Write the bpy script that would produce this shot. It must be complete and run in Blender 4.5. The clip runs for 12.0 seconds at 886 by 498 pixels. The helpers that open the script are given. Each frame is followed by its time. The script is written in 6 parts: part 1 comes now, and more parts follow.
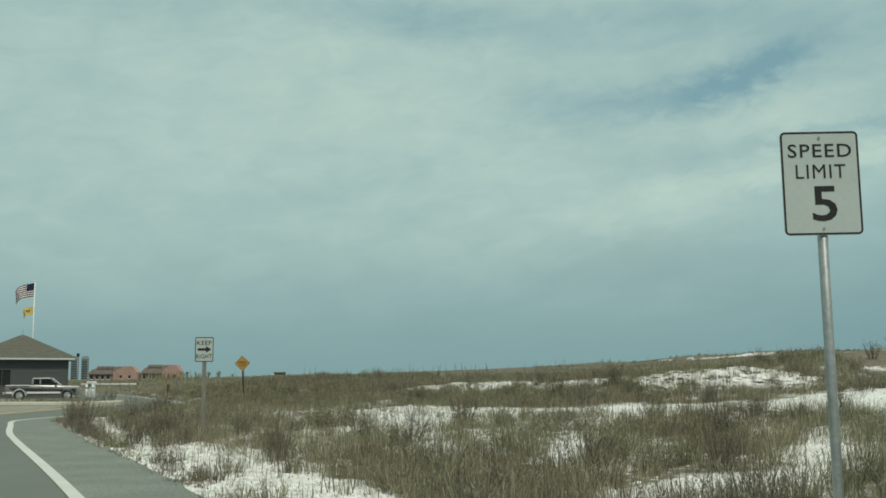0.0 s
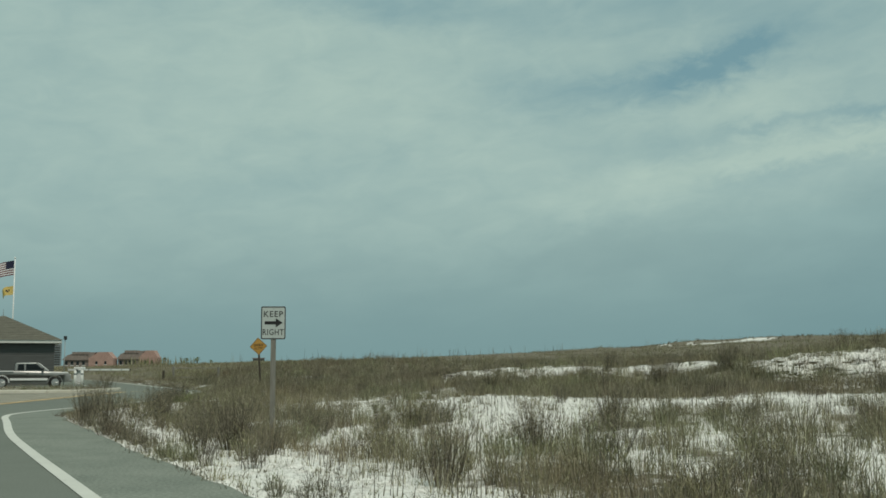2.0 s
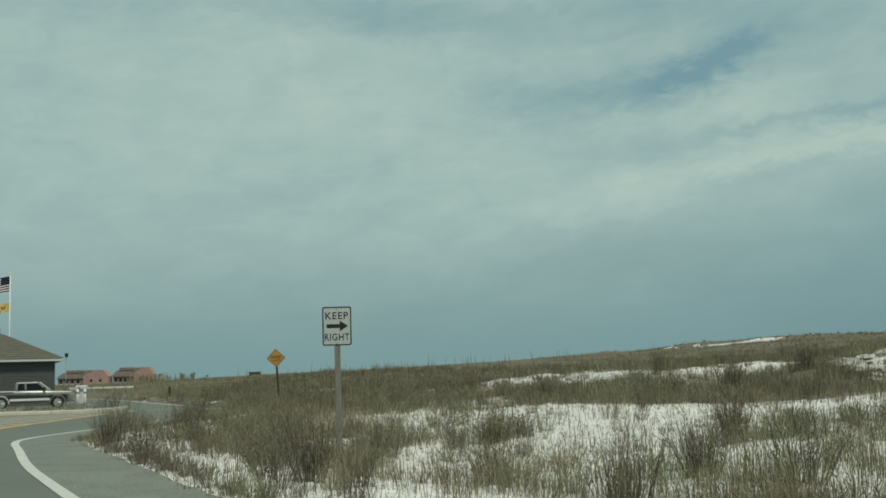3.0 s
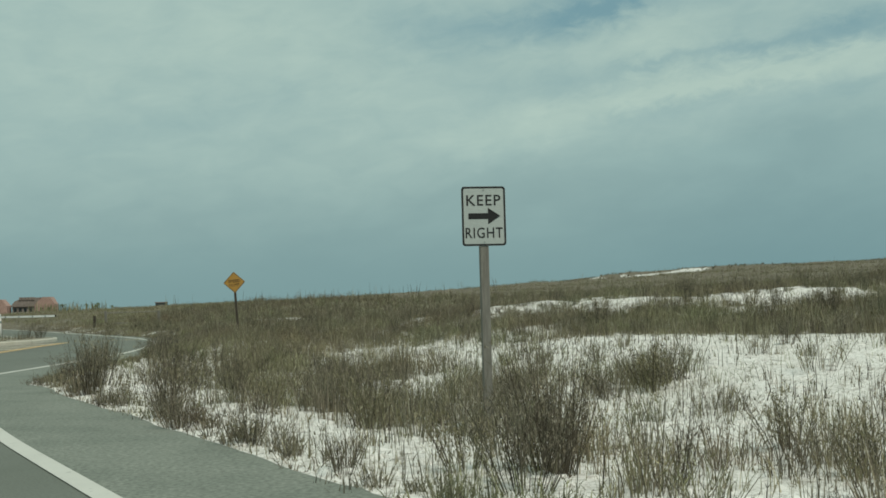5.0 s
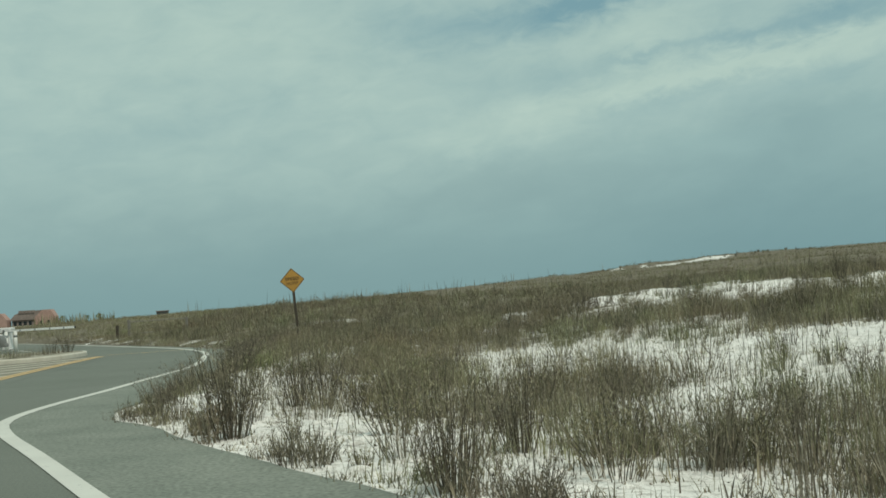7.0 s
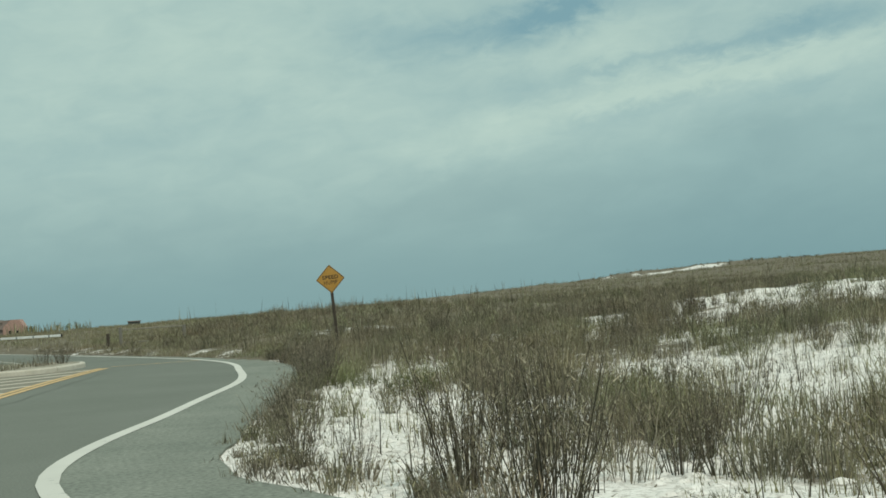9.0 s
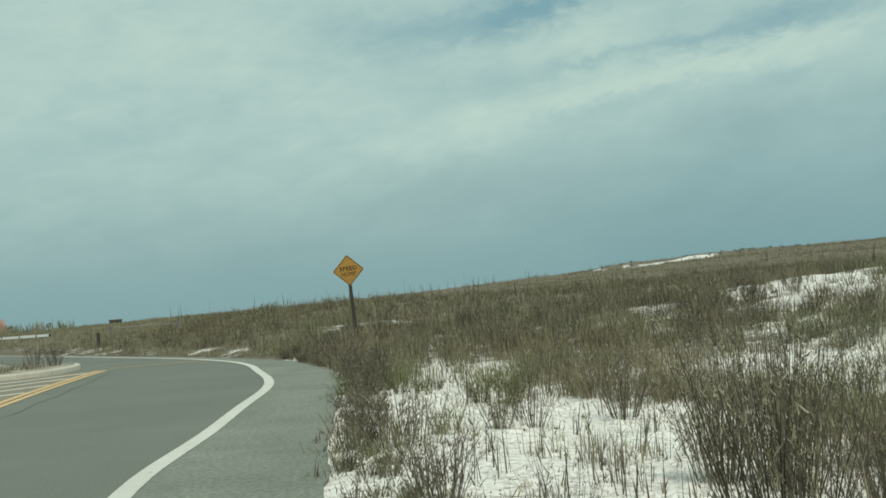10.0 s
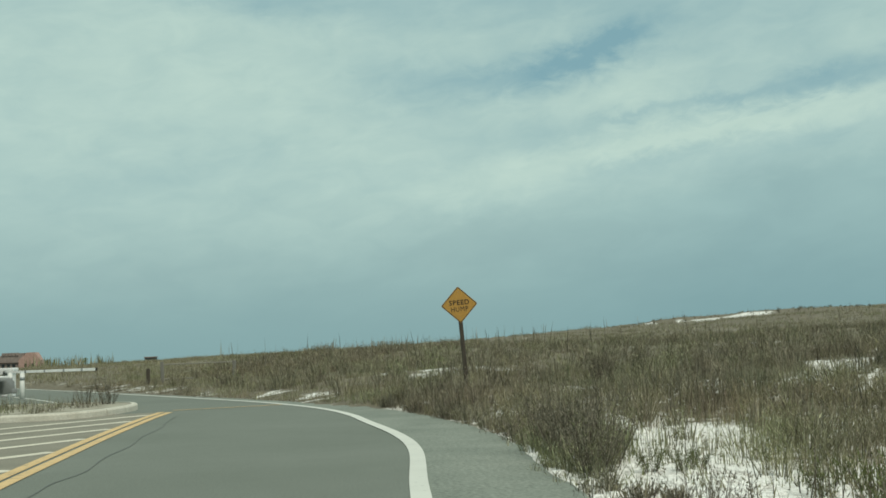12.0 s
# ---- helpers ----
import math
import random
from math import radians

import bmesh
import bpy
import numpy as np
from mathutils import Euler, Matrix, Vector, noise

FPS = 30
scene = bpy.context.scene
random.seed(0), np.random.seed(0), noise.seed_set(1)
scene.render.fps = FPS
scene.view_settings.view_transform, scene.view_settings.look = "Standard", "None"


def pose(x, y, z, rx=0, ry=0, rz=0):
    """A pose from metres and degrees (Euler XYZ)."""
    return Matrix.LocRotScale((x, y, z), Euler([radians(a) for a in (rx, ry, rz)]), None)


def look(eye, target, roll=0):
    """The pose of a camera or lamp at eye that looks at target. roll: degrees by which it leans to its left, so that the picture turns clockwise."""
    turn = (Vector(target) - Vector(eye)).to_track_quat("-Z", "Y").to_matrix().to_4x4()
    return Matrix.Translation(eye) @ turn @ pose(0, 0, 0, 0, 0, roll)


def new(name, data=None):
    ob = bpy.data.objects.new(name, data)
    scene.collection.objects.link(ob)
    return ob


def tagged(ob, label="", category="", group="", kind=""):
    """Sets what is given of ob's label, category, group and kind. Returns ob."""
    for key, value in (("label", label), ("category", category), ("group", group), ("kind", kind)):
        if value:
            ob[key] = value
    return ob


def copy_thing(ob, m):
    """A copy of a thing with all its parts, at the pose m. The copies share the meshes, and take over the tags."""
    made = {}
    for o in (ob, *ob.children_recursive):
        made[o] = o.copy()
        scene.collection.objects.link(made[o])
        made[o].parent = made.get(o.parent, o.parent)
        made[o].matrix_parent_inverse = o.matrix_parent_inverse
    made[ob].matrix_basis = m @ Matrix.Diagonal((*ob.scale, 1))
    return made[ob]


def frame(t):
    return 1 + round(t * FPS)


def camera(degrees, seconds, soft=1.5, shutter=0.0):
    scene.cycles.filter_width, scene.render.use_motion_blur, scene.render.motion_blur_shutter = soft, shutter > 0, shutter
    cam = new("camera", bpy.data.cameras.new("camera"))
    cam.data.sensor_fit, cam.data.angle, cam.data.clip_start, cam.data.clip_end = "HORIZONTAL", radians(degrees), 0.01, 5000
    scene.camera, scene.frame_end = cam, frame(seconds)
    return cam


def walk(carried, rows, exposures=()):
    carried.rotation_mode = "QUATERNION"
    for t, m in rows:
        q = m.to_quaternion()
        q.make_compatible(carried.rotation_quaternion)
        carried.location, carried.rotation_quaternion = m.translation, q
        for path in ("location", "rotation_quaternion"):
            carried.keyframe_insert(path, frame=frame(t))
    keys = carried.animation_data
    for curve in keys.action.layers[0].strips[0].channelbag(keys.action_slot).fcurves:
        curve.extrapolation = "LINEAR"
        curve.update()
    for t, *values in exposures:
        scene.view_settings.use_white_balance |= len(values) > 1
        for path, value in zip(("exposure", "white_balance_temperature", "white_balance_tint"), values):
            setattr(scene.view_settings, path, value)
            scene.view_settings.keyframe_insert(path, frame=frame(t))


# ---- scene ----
cam = camera(44.0, 12.0, soft=1.65)
PATH = [
    (0, (1.173, 0.998, 1.382), (0.233, 20.837, 3.732), -0.10),
    (0.1, (0.981, 1.353, 1.380), (0.080, 21.188, 3.780), -0.20),
    (0.2, (0.790, 1.707, 1.377), (-0.094, 21.541, 3.793), 0.01),
    (0.3, (0.599, 2.061, 1.374), (-0.255, 21.897, 3.782), 0.17),
    (0.4, (0.410, 2.415, 1.371), (-0.428, 22.248, 3.813), -0.15),
    (0.5, (0.222, 2.768, 1.366), (-0.608, 22.595, 3.856), -0.50),
    (0.6, (0.036, 3.120, 1.360), (-0.769, 22.945, 3.874), -0.51),
    (0.7, (-0.148, 3.472, 1.354), (-0.949, 23.289, 3.930), -0.49),
    (0.8, (-0.332, 3.822, 1.347), (-1.099, 23.638, 3.940), -0.45),
    (0.9, (-0.514, 4.172, 1.341), (-1.256, 24.013, 3.746), -0.42),
    (1, (-0.697, 4.520, 1.336), (-1.407, 24.384, 3.556), -0.40),
    (1.1, (-0.880, 4.867, 1.332), (-1.568, 24.736, 3.509), -0.42),
    (1.2, (-1.063, 5.213, 1.330), (-1.732, 25.087, 3.466), -0.46),
    (1.3, (-1.246, 5.555, 1.329), (-1.886, 25.443, 3.342), -0.50),
    (1.4, (-1.428, 5.895, 1.328), (-2.039, 25.794, 3.239), -0.52),
    (1.5, (-1.609, 6.231, 1.328), (-2.169, 26.135, 3.208), -0.50),
    (1.6, (-1.788, 6.563, 1.328), (-2.333, 26.467, 3.207), -0.44),
    (1.7, (-1.967, 6.891, 1.329), (-2.495, 26.785, 3.318), -0.36),
    (1.8, (-2.144, 7.216, 1.331), (-2.655, 27.103, 3.387), -0.28),
    (1.9, (-2.321, 7.539, 1.332), (-2.805, 27.424, 3.417), -0.18),
    (2, (-2.497, 7.862, 1.332), (-2.977, 27.746, 3.432), -0.10),
    (2.1, (-2.673, 8.184, 1.332), (-3.139, 28.064, 3.473), -0.03),
    (2.2, (-2.849, 8.507, 1.331), (-3.305, 28.384, 3.498), 0.03),
    (2.3, (-3.024, 8.828, 1.329), (-3.470, 28.704, 3.512), 0.07),
    (2.4, (-3.198, 9.149, 1.327), (-3.633, 29.024, 3.514), 0.09),
    (2.5, (-3.370, 9.469, 1.326), (-3.800, 29.341, 3.546), 0.10),
    (2.6, (-3.541, 9.788, 1.325), (-4.000, 29.653, 3.603), -0.03),
    (2.7, (-3.710, 10.105, 1.324), (-4.156, 29.967, 3.627), -0.37),
    (2.8, (-3.878, 10.421, 1.323), (-4.297, 30.285, 3.616), -0.81),
    (2.9, (-4.046, 10.737, 1.322), (-4.427, 30.601, 3.615), -1.25),
    (3, (-4.214, 11.052, 1.321), (-4.534, 30.921, 3.581), -1.60),
    (3.1, (-4.382, 11.366, 1.319), (-4.657, 31.240, 3.545), -1.85),
    (3.2, (-4.550, 11.680, 1.317), (-4.765, 31.559, 3.505), -2.04),
    (3.6, (-5.224, 12.936, 1.307), (-5.209, 32.838, 3.282), -1.96),
    (4, (-5.894, 14.184, 1.289), (-5.371, 34.121, 2.794), -1.79),
    (4.4, (-6.545, 15.432, 1.268), (-5.514, 35.378, 2.302), -1.61),
    (4.8, (-7.166, 16.684, 1.250), (-5.904, 36.627, 2.070), -1.53),
    (4.9, (-7.320, 16.998, 1.245), (-6.016, 36.933, 2.187), -1.50),
    (5, (-7.472, 17.312, 1.240), (-6.112, 37.242, 2.210), -1.50),
    (5.1, (-7.622, 17.627, 1.236), (-6.226, 37.554, 2.228), -1.53),
    (5.2, (-7.771, 17.941, 1.231), (-6.344, 37.864, 2.248), -1.58),
    (5.3, (-7.920, 18.256, 1.228), (-6.482, 38.179, 2.226), -1.63),
    (5.4, (-8.068, 18.569, 1.226), (-6.578, 38.488, 2.226), -1.68),
    (5.5, (-8.217, 18.880, 1.225), (-6.717, 38.792, 2.345), -1.70),
    (5.6, (-8.367, 19.189, 1.225), (-6.841, 39.086, 2.553), -1.89),
    (5.7, (-8.517, 19.496, 1.225), (-7.066, 39.384, 2.761), -2.17),
    (5.8, (-8.666, 19.800, 1.225), (-7.367, 39.693, 2.826), -2.31),
    (5.9, (-8.814, 20.101, 1.225), (-7.576, 39.999, 2.821), -1.99),
    (6, (-8.961, 20.398, 1.225), (-7.741, 40.294, 2.855), -1.80),
    (6.1, (-9.105, 20.691, 1.225), (-7.852, 40.584, 2.868), -2.09),
    (6.2, (-9.247, 20.980, 1.225), (-8.007, 40.875, 2.855), -2.30),
    (6.3, (-9.386, 21.265, 1.225), (-8.103, 41.158, 2.839), -2.04),
    (6.4, (-9.524, 21.547, 1.225), (-8.305, 41.436, 2.943), -1.56),
    (6.5, (-9.658, 21.831, 1.225), (-8.478, 41.718, 2.995), -1.30),
    (6.6, (-9.790, 22.117, 1.224), (-8.573, 41.998, 3.028), -1.51),
    (6.7, (-9.920, 22.407, 1.221), (-8.635, 42.316, 2.633), -2.02),
    (6.8, (-10.048, 22.697, 1.217), (-8.698, 42.619, 2.345), -2.65),
    (6.9, (-10.175, 22.987, 1.212), (-8.780, 42.913, 2.210), -3.20),
    (7, (-10.301, 23.277, 1.207), (-8.861, 43.202, 2.157), -3.50),
    (7.1, (-10.426, 23.565, 1.201), (-8.957, 43.494, 2.030), -3.60),
    (7.2, (-10.551, 23.851, 1.196), (-9.028, 43.778, 1.977), -3.67),
    (7.6, (-11.052, 24.987, 1.173), (-9.465, 44.906, 2.015), -3.64),
    (8, (-11.539, 26.093, 1.147), (-9.810, 45.994, 2.123), -3.56),
    (8.4, (-12.007, 27.182, 1.129), (-10.138, 47.064, 2.239), -3.48),
    (8.8, (-12.454, 28.270, 1.127), (-10.521, 48.142, 2.298), -3.44),
    (8.9, (-12.566, 28.543, 1.126), (-10.599, 48.412, 2.284), -3.46),
    (9, (-12.677, 28.816, 1.126), (-10.697, 48.687, 2.236), -3.50),
    (9.1, (-12.787, 29.090, 1.127), (-10.800, 48.958, 2.268), -3.55),
    (9.2, (-12.895, 29.363, 1.131), (-10.894, 49.231, 2.245), -3.62),
    (9.3, (-13.002, 29.636, 1.135), (-10.964, 49.501, 2.252), -3.70),
    (9.4, (-13.107, 29.907, 1.141), (-11.023, 49.768, 2.226), -3.80),
    (9.5, (-13.210, 30.175, 1.146), (-11.080, 50.034, 2.186), -3.90),
    (9.6, (-13.311, 30.440, 1.151), (-11.159, 50.299, 2.146), -4.01),
    (9.7, (-13.409, 30.702, 1.154), (-11.221, 50.557, 2.152), -4.12),
    (9.8, (-13.506, 30.960, 1.157), (-11.304, 50.814, 2.139), -4.20),
    (9.9, (-13.602, 31.215, 1.158), (-11.344, 51.063, 2.145), -4.23),
    (10, (-13.697, 31.467, 1.159), (-11.377, 51.307, 2.149), -4.20),
    (10.1, (-13.791, 31.716, 1.159), (-11.431, 51.552, 2.143), -4.09),
    (10.2, (-13.885, 31.961, 1.157), (-11.466, 51.788, 2.174), -3.94),
    (10.3, (-13.977, 32.204, 1.156), (-11.499, 52.022, 2.207), -3.77),
    (10.4, (-14.067, 32.444, 1.154), (-11.529, 52.254, 2.215), -3.61),
    (10.5, (-14.155, 32.681, 1.151), (-11.575, 52.483, 2.251), -3.50),
    (10.6, (-14.240, 32.916, 1.148), (-11.598, 52.709, 2.262), -3.49),
    (10.7, (-14.323, 33.150, 1.145), (-11.652, 52.935, 2.330), -3.56),
    (10.8, (-14.404, 33.382, 1.142), (-11.704, 53.158, 2.417), -3.67),
    (10.9, (-14.484, 33.613, 1.139), (-11.744, 53.378, 2.495), -3.76),
    (11, (-14.563, 33.844, 1.137), (-11.793, 53.597, 2.607), -3.80),
    (11.1, (-14.642, 34.075, 1.135), (-11.869, 53.816, 2.753), -3.73),
    (11.2, (-14.720, 34.308, 1.133), (-11.989, 54.043, 2.884), -3.54),
    (11.3, (-14.798, 34.541, 1.132), (-12.123, 54.276, 2.966), -3.29),
    (11.4, (-14.876, 34.777, 1.131), (-12.246, 54.512, 3.036), -3.00),
    (11.5, (-14.955, 35.015, 1.130), (-12.425, 54.758, 3.080), -2.70),
    (11.6, (-15.034, 35.256, 1.129), (-12.947, 55.054, 3.047), -2.46),
    (11.7, (-15.114, 35.499, 1.128), (-13.212, 55.317, 3.035), -2.30),
    (11.8, (-15.194, 35.745, 1.127), (-13.413, 55.573, 3.040), -2.20),
    (11.9, (-15.274, 35.991, 1.125), (-13.539, 55.824, 3.032), -2.14),
    (12, (-15.354, 36.238, 1.124), (-13.624, 56.071, 3.034), -2.10),
]
walk(cam, [(t, look(eye, target, roll)) for t, eye, target, roll in PATH], exposures=[(0.0, -0.12), (0.6, -0.31), (1.2, -0.31), (2.5, -0.30), (5.0, -0.25), (5.6, -0.16), (7.0, -0.18), (9.5, -0.06), (12.0, 0.0)])

# ---- world and sun ----
SUN_EL, SUN_AZ = 58.0, 150.0   # degrees; azimuth clockwise from +y
world = bpy.data.worlds.new("sky")
scene.world = world
world.use_nodes = True


def sky():
    nt = world.node_tree
    nt.nodes.clear()
    N = nt.nodes.new
    L = nt.links.new
    out, bg = N("ShaderNodeOutputWorld"), N("ShaderNodeBackground")
    tex = N("ShaderNodeTexSky")
    tex.sky_type, tex.sun_disc = "NISHITA", False
    tex.sun_elevation, tex.sun_rotation = radians(SUN_EL), radians(SUN_AZ)
    tex.air_density, tex.dust_density = 1.0, 2.0
    co = N("ShaderNodeTexCoord")
    sep = N("ShaderNodeSeparateXYZ")
    L(co.outputs["Generated"], sep.inputs[0])

    def m(op, a, b=None, c=None):
        n = N("ShaderNodeMath")
        n.operation = op
        for k, v in enumerate((a, b, c)):
            if v is None:
                continue
            if isinstance(v, (int, float)):
                n.inputs[k].default_value = v
            else:
                L(v, n.inputs[k])
        return n.outputs[0]

    def ramp(v, stops):
        r = N("ShaderNodeValToRGB")
        r.color_ramp.interpolation = "EASE"
        while len(r.color_ramp.elements) < len(stops):
            r.color_ramp.elements.new(0.5)
        for e, (p, c) in zip(r.color_ramp.elements, stops):
            e.position, e.color = p, (*c, 1) if len(c) == 3 else c
        L(v, r.inputs[0])
        return r.outputs[0]

    def mix(f, a, b, blend="MIX"):
        n = N("ShaderNodeMix")
        n.data_type, n.blend_type = "RGBA", blend
        for k, v in ((0, f), (6, a), (7, b)):
            if isinstance(v, (int, float)):
                n.inputs[k].default_value = v
            elif isinstance(v, tuple):
                n.inputs[k].default_value = (*v, 1)
            else:
                L(v, n.inputs[k])
        return n.outputs[2]

    x, y, z = sep.outputs
    up = m("MAXIMUM", z, 0.0)
    azi, ele = m("MULTIPLY", m("ARCTAN2", x, y), 57.2958), m("MULTIPLY", m("ARCSINE", up), 57.2958)

    def streaked(tilt, long, tall, detail, rough, warp=0.0, shift=0.0):
        """Noise drawn out along a line that climbs by tilt degrees; long and tall in degrees of the sky."""
        c, q = math.cos(radians(tilt)), math.sin(radians(tilt))
        join = N("ShaderNodeCombineXYZ")
        L(m("DIVIDE", m("ADD", m("MULTIPLY", azi, c), m("MULTIPLY", ele, q)), long), join.inputs[0])
        L(m("DIVIDE", m("SUBTRACT", m("MULTIPLY", ele, c), m("MULTIPLY", azi, q)), tall), join.inputs[1])
        join.inputs[2].default_value = shift
        n = N("ShaderNodeTexNoise")
        for key, v in (("Scale", 1.0), ("Detail", detail), ("Roughness", rough), ("Distortion", warp)):
            n.inputs[key].default_value = v
        L(join.outputs[0], n.inputs["Vector"])
        return m("SUBTRACT", n.outputs["Fac"], 0.5)

    broad = streaked(6, 8.0, 3.6, 3.0, 0.5, 0.3)
    wisp = streaked(6, 3.0, 1.35, 6.0, 0.55, 0.6, 3.0)
    thread = streaked(7, 1.5, 0.45, 5.0, 0.55, 0.6, 7.0)
    curl_a, curl_e = streaked(12, 1.7, 1.1, 5.0, 0.62, 0.5, 11.0), streaked(6, 1.9, 0.95, 5.0, 0.62, 0.5, 15.0)
    aw, ew = m("MULTIPLY_ADD", curl_a, 3.2, azi), m("MULTIPLY_ADD", curl_e, 2.0, ele)

    def patch(a, e, half, thick, tilt, amount):
        """One form in the cloud sheet: its middle, half-length, half-thickness and climb in degrees."""
        c, q = math.cos(radians(tilt)), math.sin(radians(tilt))
        da, de = m("SUBTRACT", aw, a), m("SUBTRACT", ew, e)
        u = m("ADD", m("MULTIPLY", da, c / half), m("MULTIPLY", de, q / half))
        v = m("SUBTRACT", m("MULTIPLY", de, c / thick), m("MULTIPLY", da, q / thick))
        return m("MULTIPLY", m("EXPONENT", m("MULTIPLY", m("ADD", m("MULTIPLY", u, u), m("MULTIPLY", v, v)), -1.0)), amount)

    forms = [
        (10.9, 14.4, 3.4, 0.95, 9, -0.66), (14.4, 15.8, 2.6, 0.8, 16, -0.52), (6.5, 14.1, 2.6, 1.0, 5, -0.22), (3.2, 14.2, 2.6, 1.3, 0, -0.26),     # the ragged blue gap
        (-4.5, 18.6, 7.5, 1.0, -6, -0.36), (12.0, 18.2, 10.0, 1.6, 0, -0.26), (26.0, 16.5, 6.0, 2.0, 5, -0.12), (-18.0, 19.2, 6.0, 1.0, 4, -0.2),     # thin cloud above
        (15.6, 13.5, 3.0, 1.1, 10, 0.24), (15.2, 11.9, 2.0, 0.32, 9, -0.30), (19.2, 12.2, 1.9, 0.34, 6, -0.28), (10.6, 11.1, 2.2, 1.1, 10, -0.20),    # torn edge beside the gap
        (24.8, 12.7, 4.4, 0.9, 7, -0.55), (20.0, 11.0, 10.0, 0.7, 7, 0.42), (24.8, 9.9, 2.8, 0.55, 8, -0.16), (16.5, 9.6, 4.0, 0.35, 8, -0.12),       # the long bright streak and the blue over it
        (17.0, 16.5, 6.0, 2.4, 0, -0.12), (17.0, 9.2, 6.0, 1.0, 6, -0.14), (7.5, 8.5, 8.0, 1.0, 6, 0.16), (-9.0, 15.0, 9.0, 3.6, 0, 0.16), (-1.0, 11.3, 5.0, 1.5, 12, 0.08), (-9.0, 9.4, 8.0, 0.9, 13, -0.14),
    ]
    cover = m("ADD", m("MULTIPLY_ADD", broad, 0.40, 0.70), m("MULTIPLY", wisp, 0.36))
    cover = m("MULTIPLY_ADD", thread, 0.10, cover)
    for form in forms:
        cover = m("ADD", cover, patch(*form))
    cover = m("MINIMUM", m("MAXIMUM", cover, 0.0), 1.0)
    # the sheet ends above the horizon along a line that climbs to the right, crisp there and soft to the left
    edge = m("ADD", m("MULTIPLY", m("MAXIMUM", m("SUBTRACT", azi, 6.0), 0.0), 0.115), 7.1)
    left = m("MINIMUM", m("MAXIMUM", m("MULTIPLY_ADD", azi, -0.09, 0.45), 0.0), 1.0)
    over = m("DIVIDE", m("SUBTRACT", m("MULTIPLY_ADD", curl_e, 1.5, ele), edge), m("MULTIPLY_ADD", left, 3.6, 1.0))
    haze = ramp(m("MULTIPLY_ADD", over, 0.4, 0.5), [(0.0, (0, 0, 0)), (1.0, (1, 1, 1))])
    blue = mix(0.86, tex.outputs[0], (2.2, 4.1, 4.45))      # thin veil over the clear sky
    white = mix(m("ADD", wisp, 0.5), (4.7, 6.35, 5.7), (5.35, 7.0, 6.25))
    body = mix(cover, blue, white)
    low_sky = mix(ramp(up, [(0.0, (0, 0, 0)), (0.16, (1, 1, 1))]), (2.4, 3.92, 4.0), (3.75, 5.4, 5.15))
    veil = ramp(m("ADD", m("MULTIPLY_ADD", broad, 0.8, 0.5), m("MULTIPLY", wisp, 0.35)), [(0.25, (0.93, 0.94, 0.95)), (0.75, (1.07, 1.06, 1.05))])
    low_sky = mix(m("MINIMUM", m("MULTIPLY", up, 12.0), 1.0), low_sky, mix(1.0, low_sky, veil, "MULTIPLY"))
    right = m("MINIMUM", m("MAXIMUM", m("MULTIPLY_ADD", azi, 0.07, -0.45), 0.0), 1.0)
    low_sky = mix(right, low_sky, mix(1.0, low_sky, (0.86, 0.91, 0.94), "MULTIPLY"))
    both = mix(haze, low_sky, body)
    L(both, bg.inputs["Color"])
    bg.inputs["Strength"].default_value = 0.1
    L(bg.outputs[0], out.inputs[0])


sky()
sun = new("sun", bpy.data.lights.new("sun", "SUN"))
sun.data.energy, sun.data.angle, sun.data.color = 2.35, radians(6), (1.0, 0.935, 0.81)
az, el = radians(SUN_AZ), radians(SUN_EL)
sun.matrix_world = look((0, 0, 30), Vector((0, 0, 30)) - Vector((math.sin(az) * math.cos(el), math.cos(az) * math.cos(el), math.sin(el))))


# ---- materials ----
def material(name, rough=0.8, metal=0.0):
    mat = bpy.data.materials.new(name)
    mat.use_nodes = True
    b = mat.node_tree.nodes["Principled BSDF"]
    b.inputs["Roughness"].default_value, b.inputs["Metallic"].default_value = rough, metal
    return mat, mat.node_tree, b


def nz(nt, scale, detail=4.0, rough=0.55, coord="Object", stretch=None):
    co = nt.nodes.new("ShaderNodeTexCoord")
    n = nt.nodes.new("ShaderNodeTexNoise")
    n.inputs["Scale"].default_value, n.inputs["Detail"].default_value, n.inputs["Roughness"].default_value = scale, detail, rough
    src = co.outputs[coord]
    if stretch:
        mp = nt.nodes.new("ShaderNodeMapping")
        mp.inputs["Scale"].default_value = stretch
        nt.links.new(src, mp.inputs[0])
        src = mp.outputs[0]
    nt.links.new(src, n.inputs["Vector"])
    return n.outputs["Fac"]


def ramp(nt, v, stops):
    r = nt.nodes.new("ShaderNodeValToRGB")
    while len(r.color_ramp.elements) < len(stops):
        r.color_ramp.elements.new(0.5)
    for e, (p, c) in zip(r.color_ramp.elements, stops):
        e.position, e.color = p, (*c, 1)
    nt.links.new(v, r.inputs[0])
    return r.outputs[0]


def mix(nt, f, a, b, blend="MIX"):
    n = nt.nodes.new("ShaderNodeMix")
    n.data_type, n.blend_type = "RGBA", blend
    for k, v in ((0, f), (6, a), (7, b)):
        if isinstance(v, (int, float)):
            n.inputs[k].default_value = v
        elif isinstance(v, tuple):
            n.inputs[k].default_value = (*v, 1)
        else:
            nt.links.new(v, n.inputs[k])
    return n.outputs[2]


def bump(nt, b, h, strength=0.3, dist=0.02):
    n = nt.nodes.new("ShaderNodeBump")
    n.inputs["Strength"].default_value, n.inputs["Distance"].default_value = strength, dist
    nt.links.new(h, n.inputs["Height"])
    nt.links.new(n.outputs[0], b.inputs["Normal"])


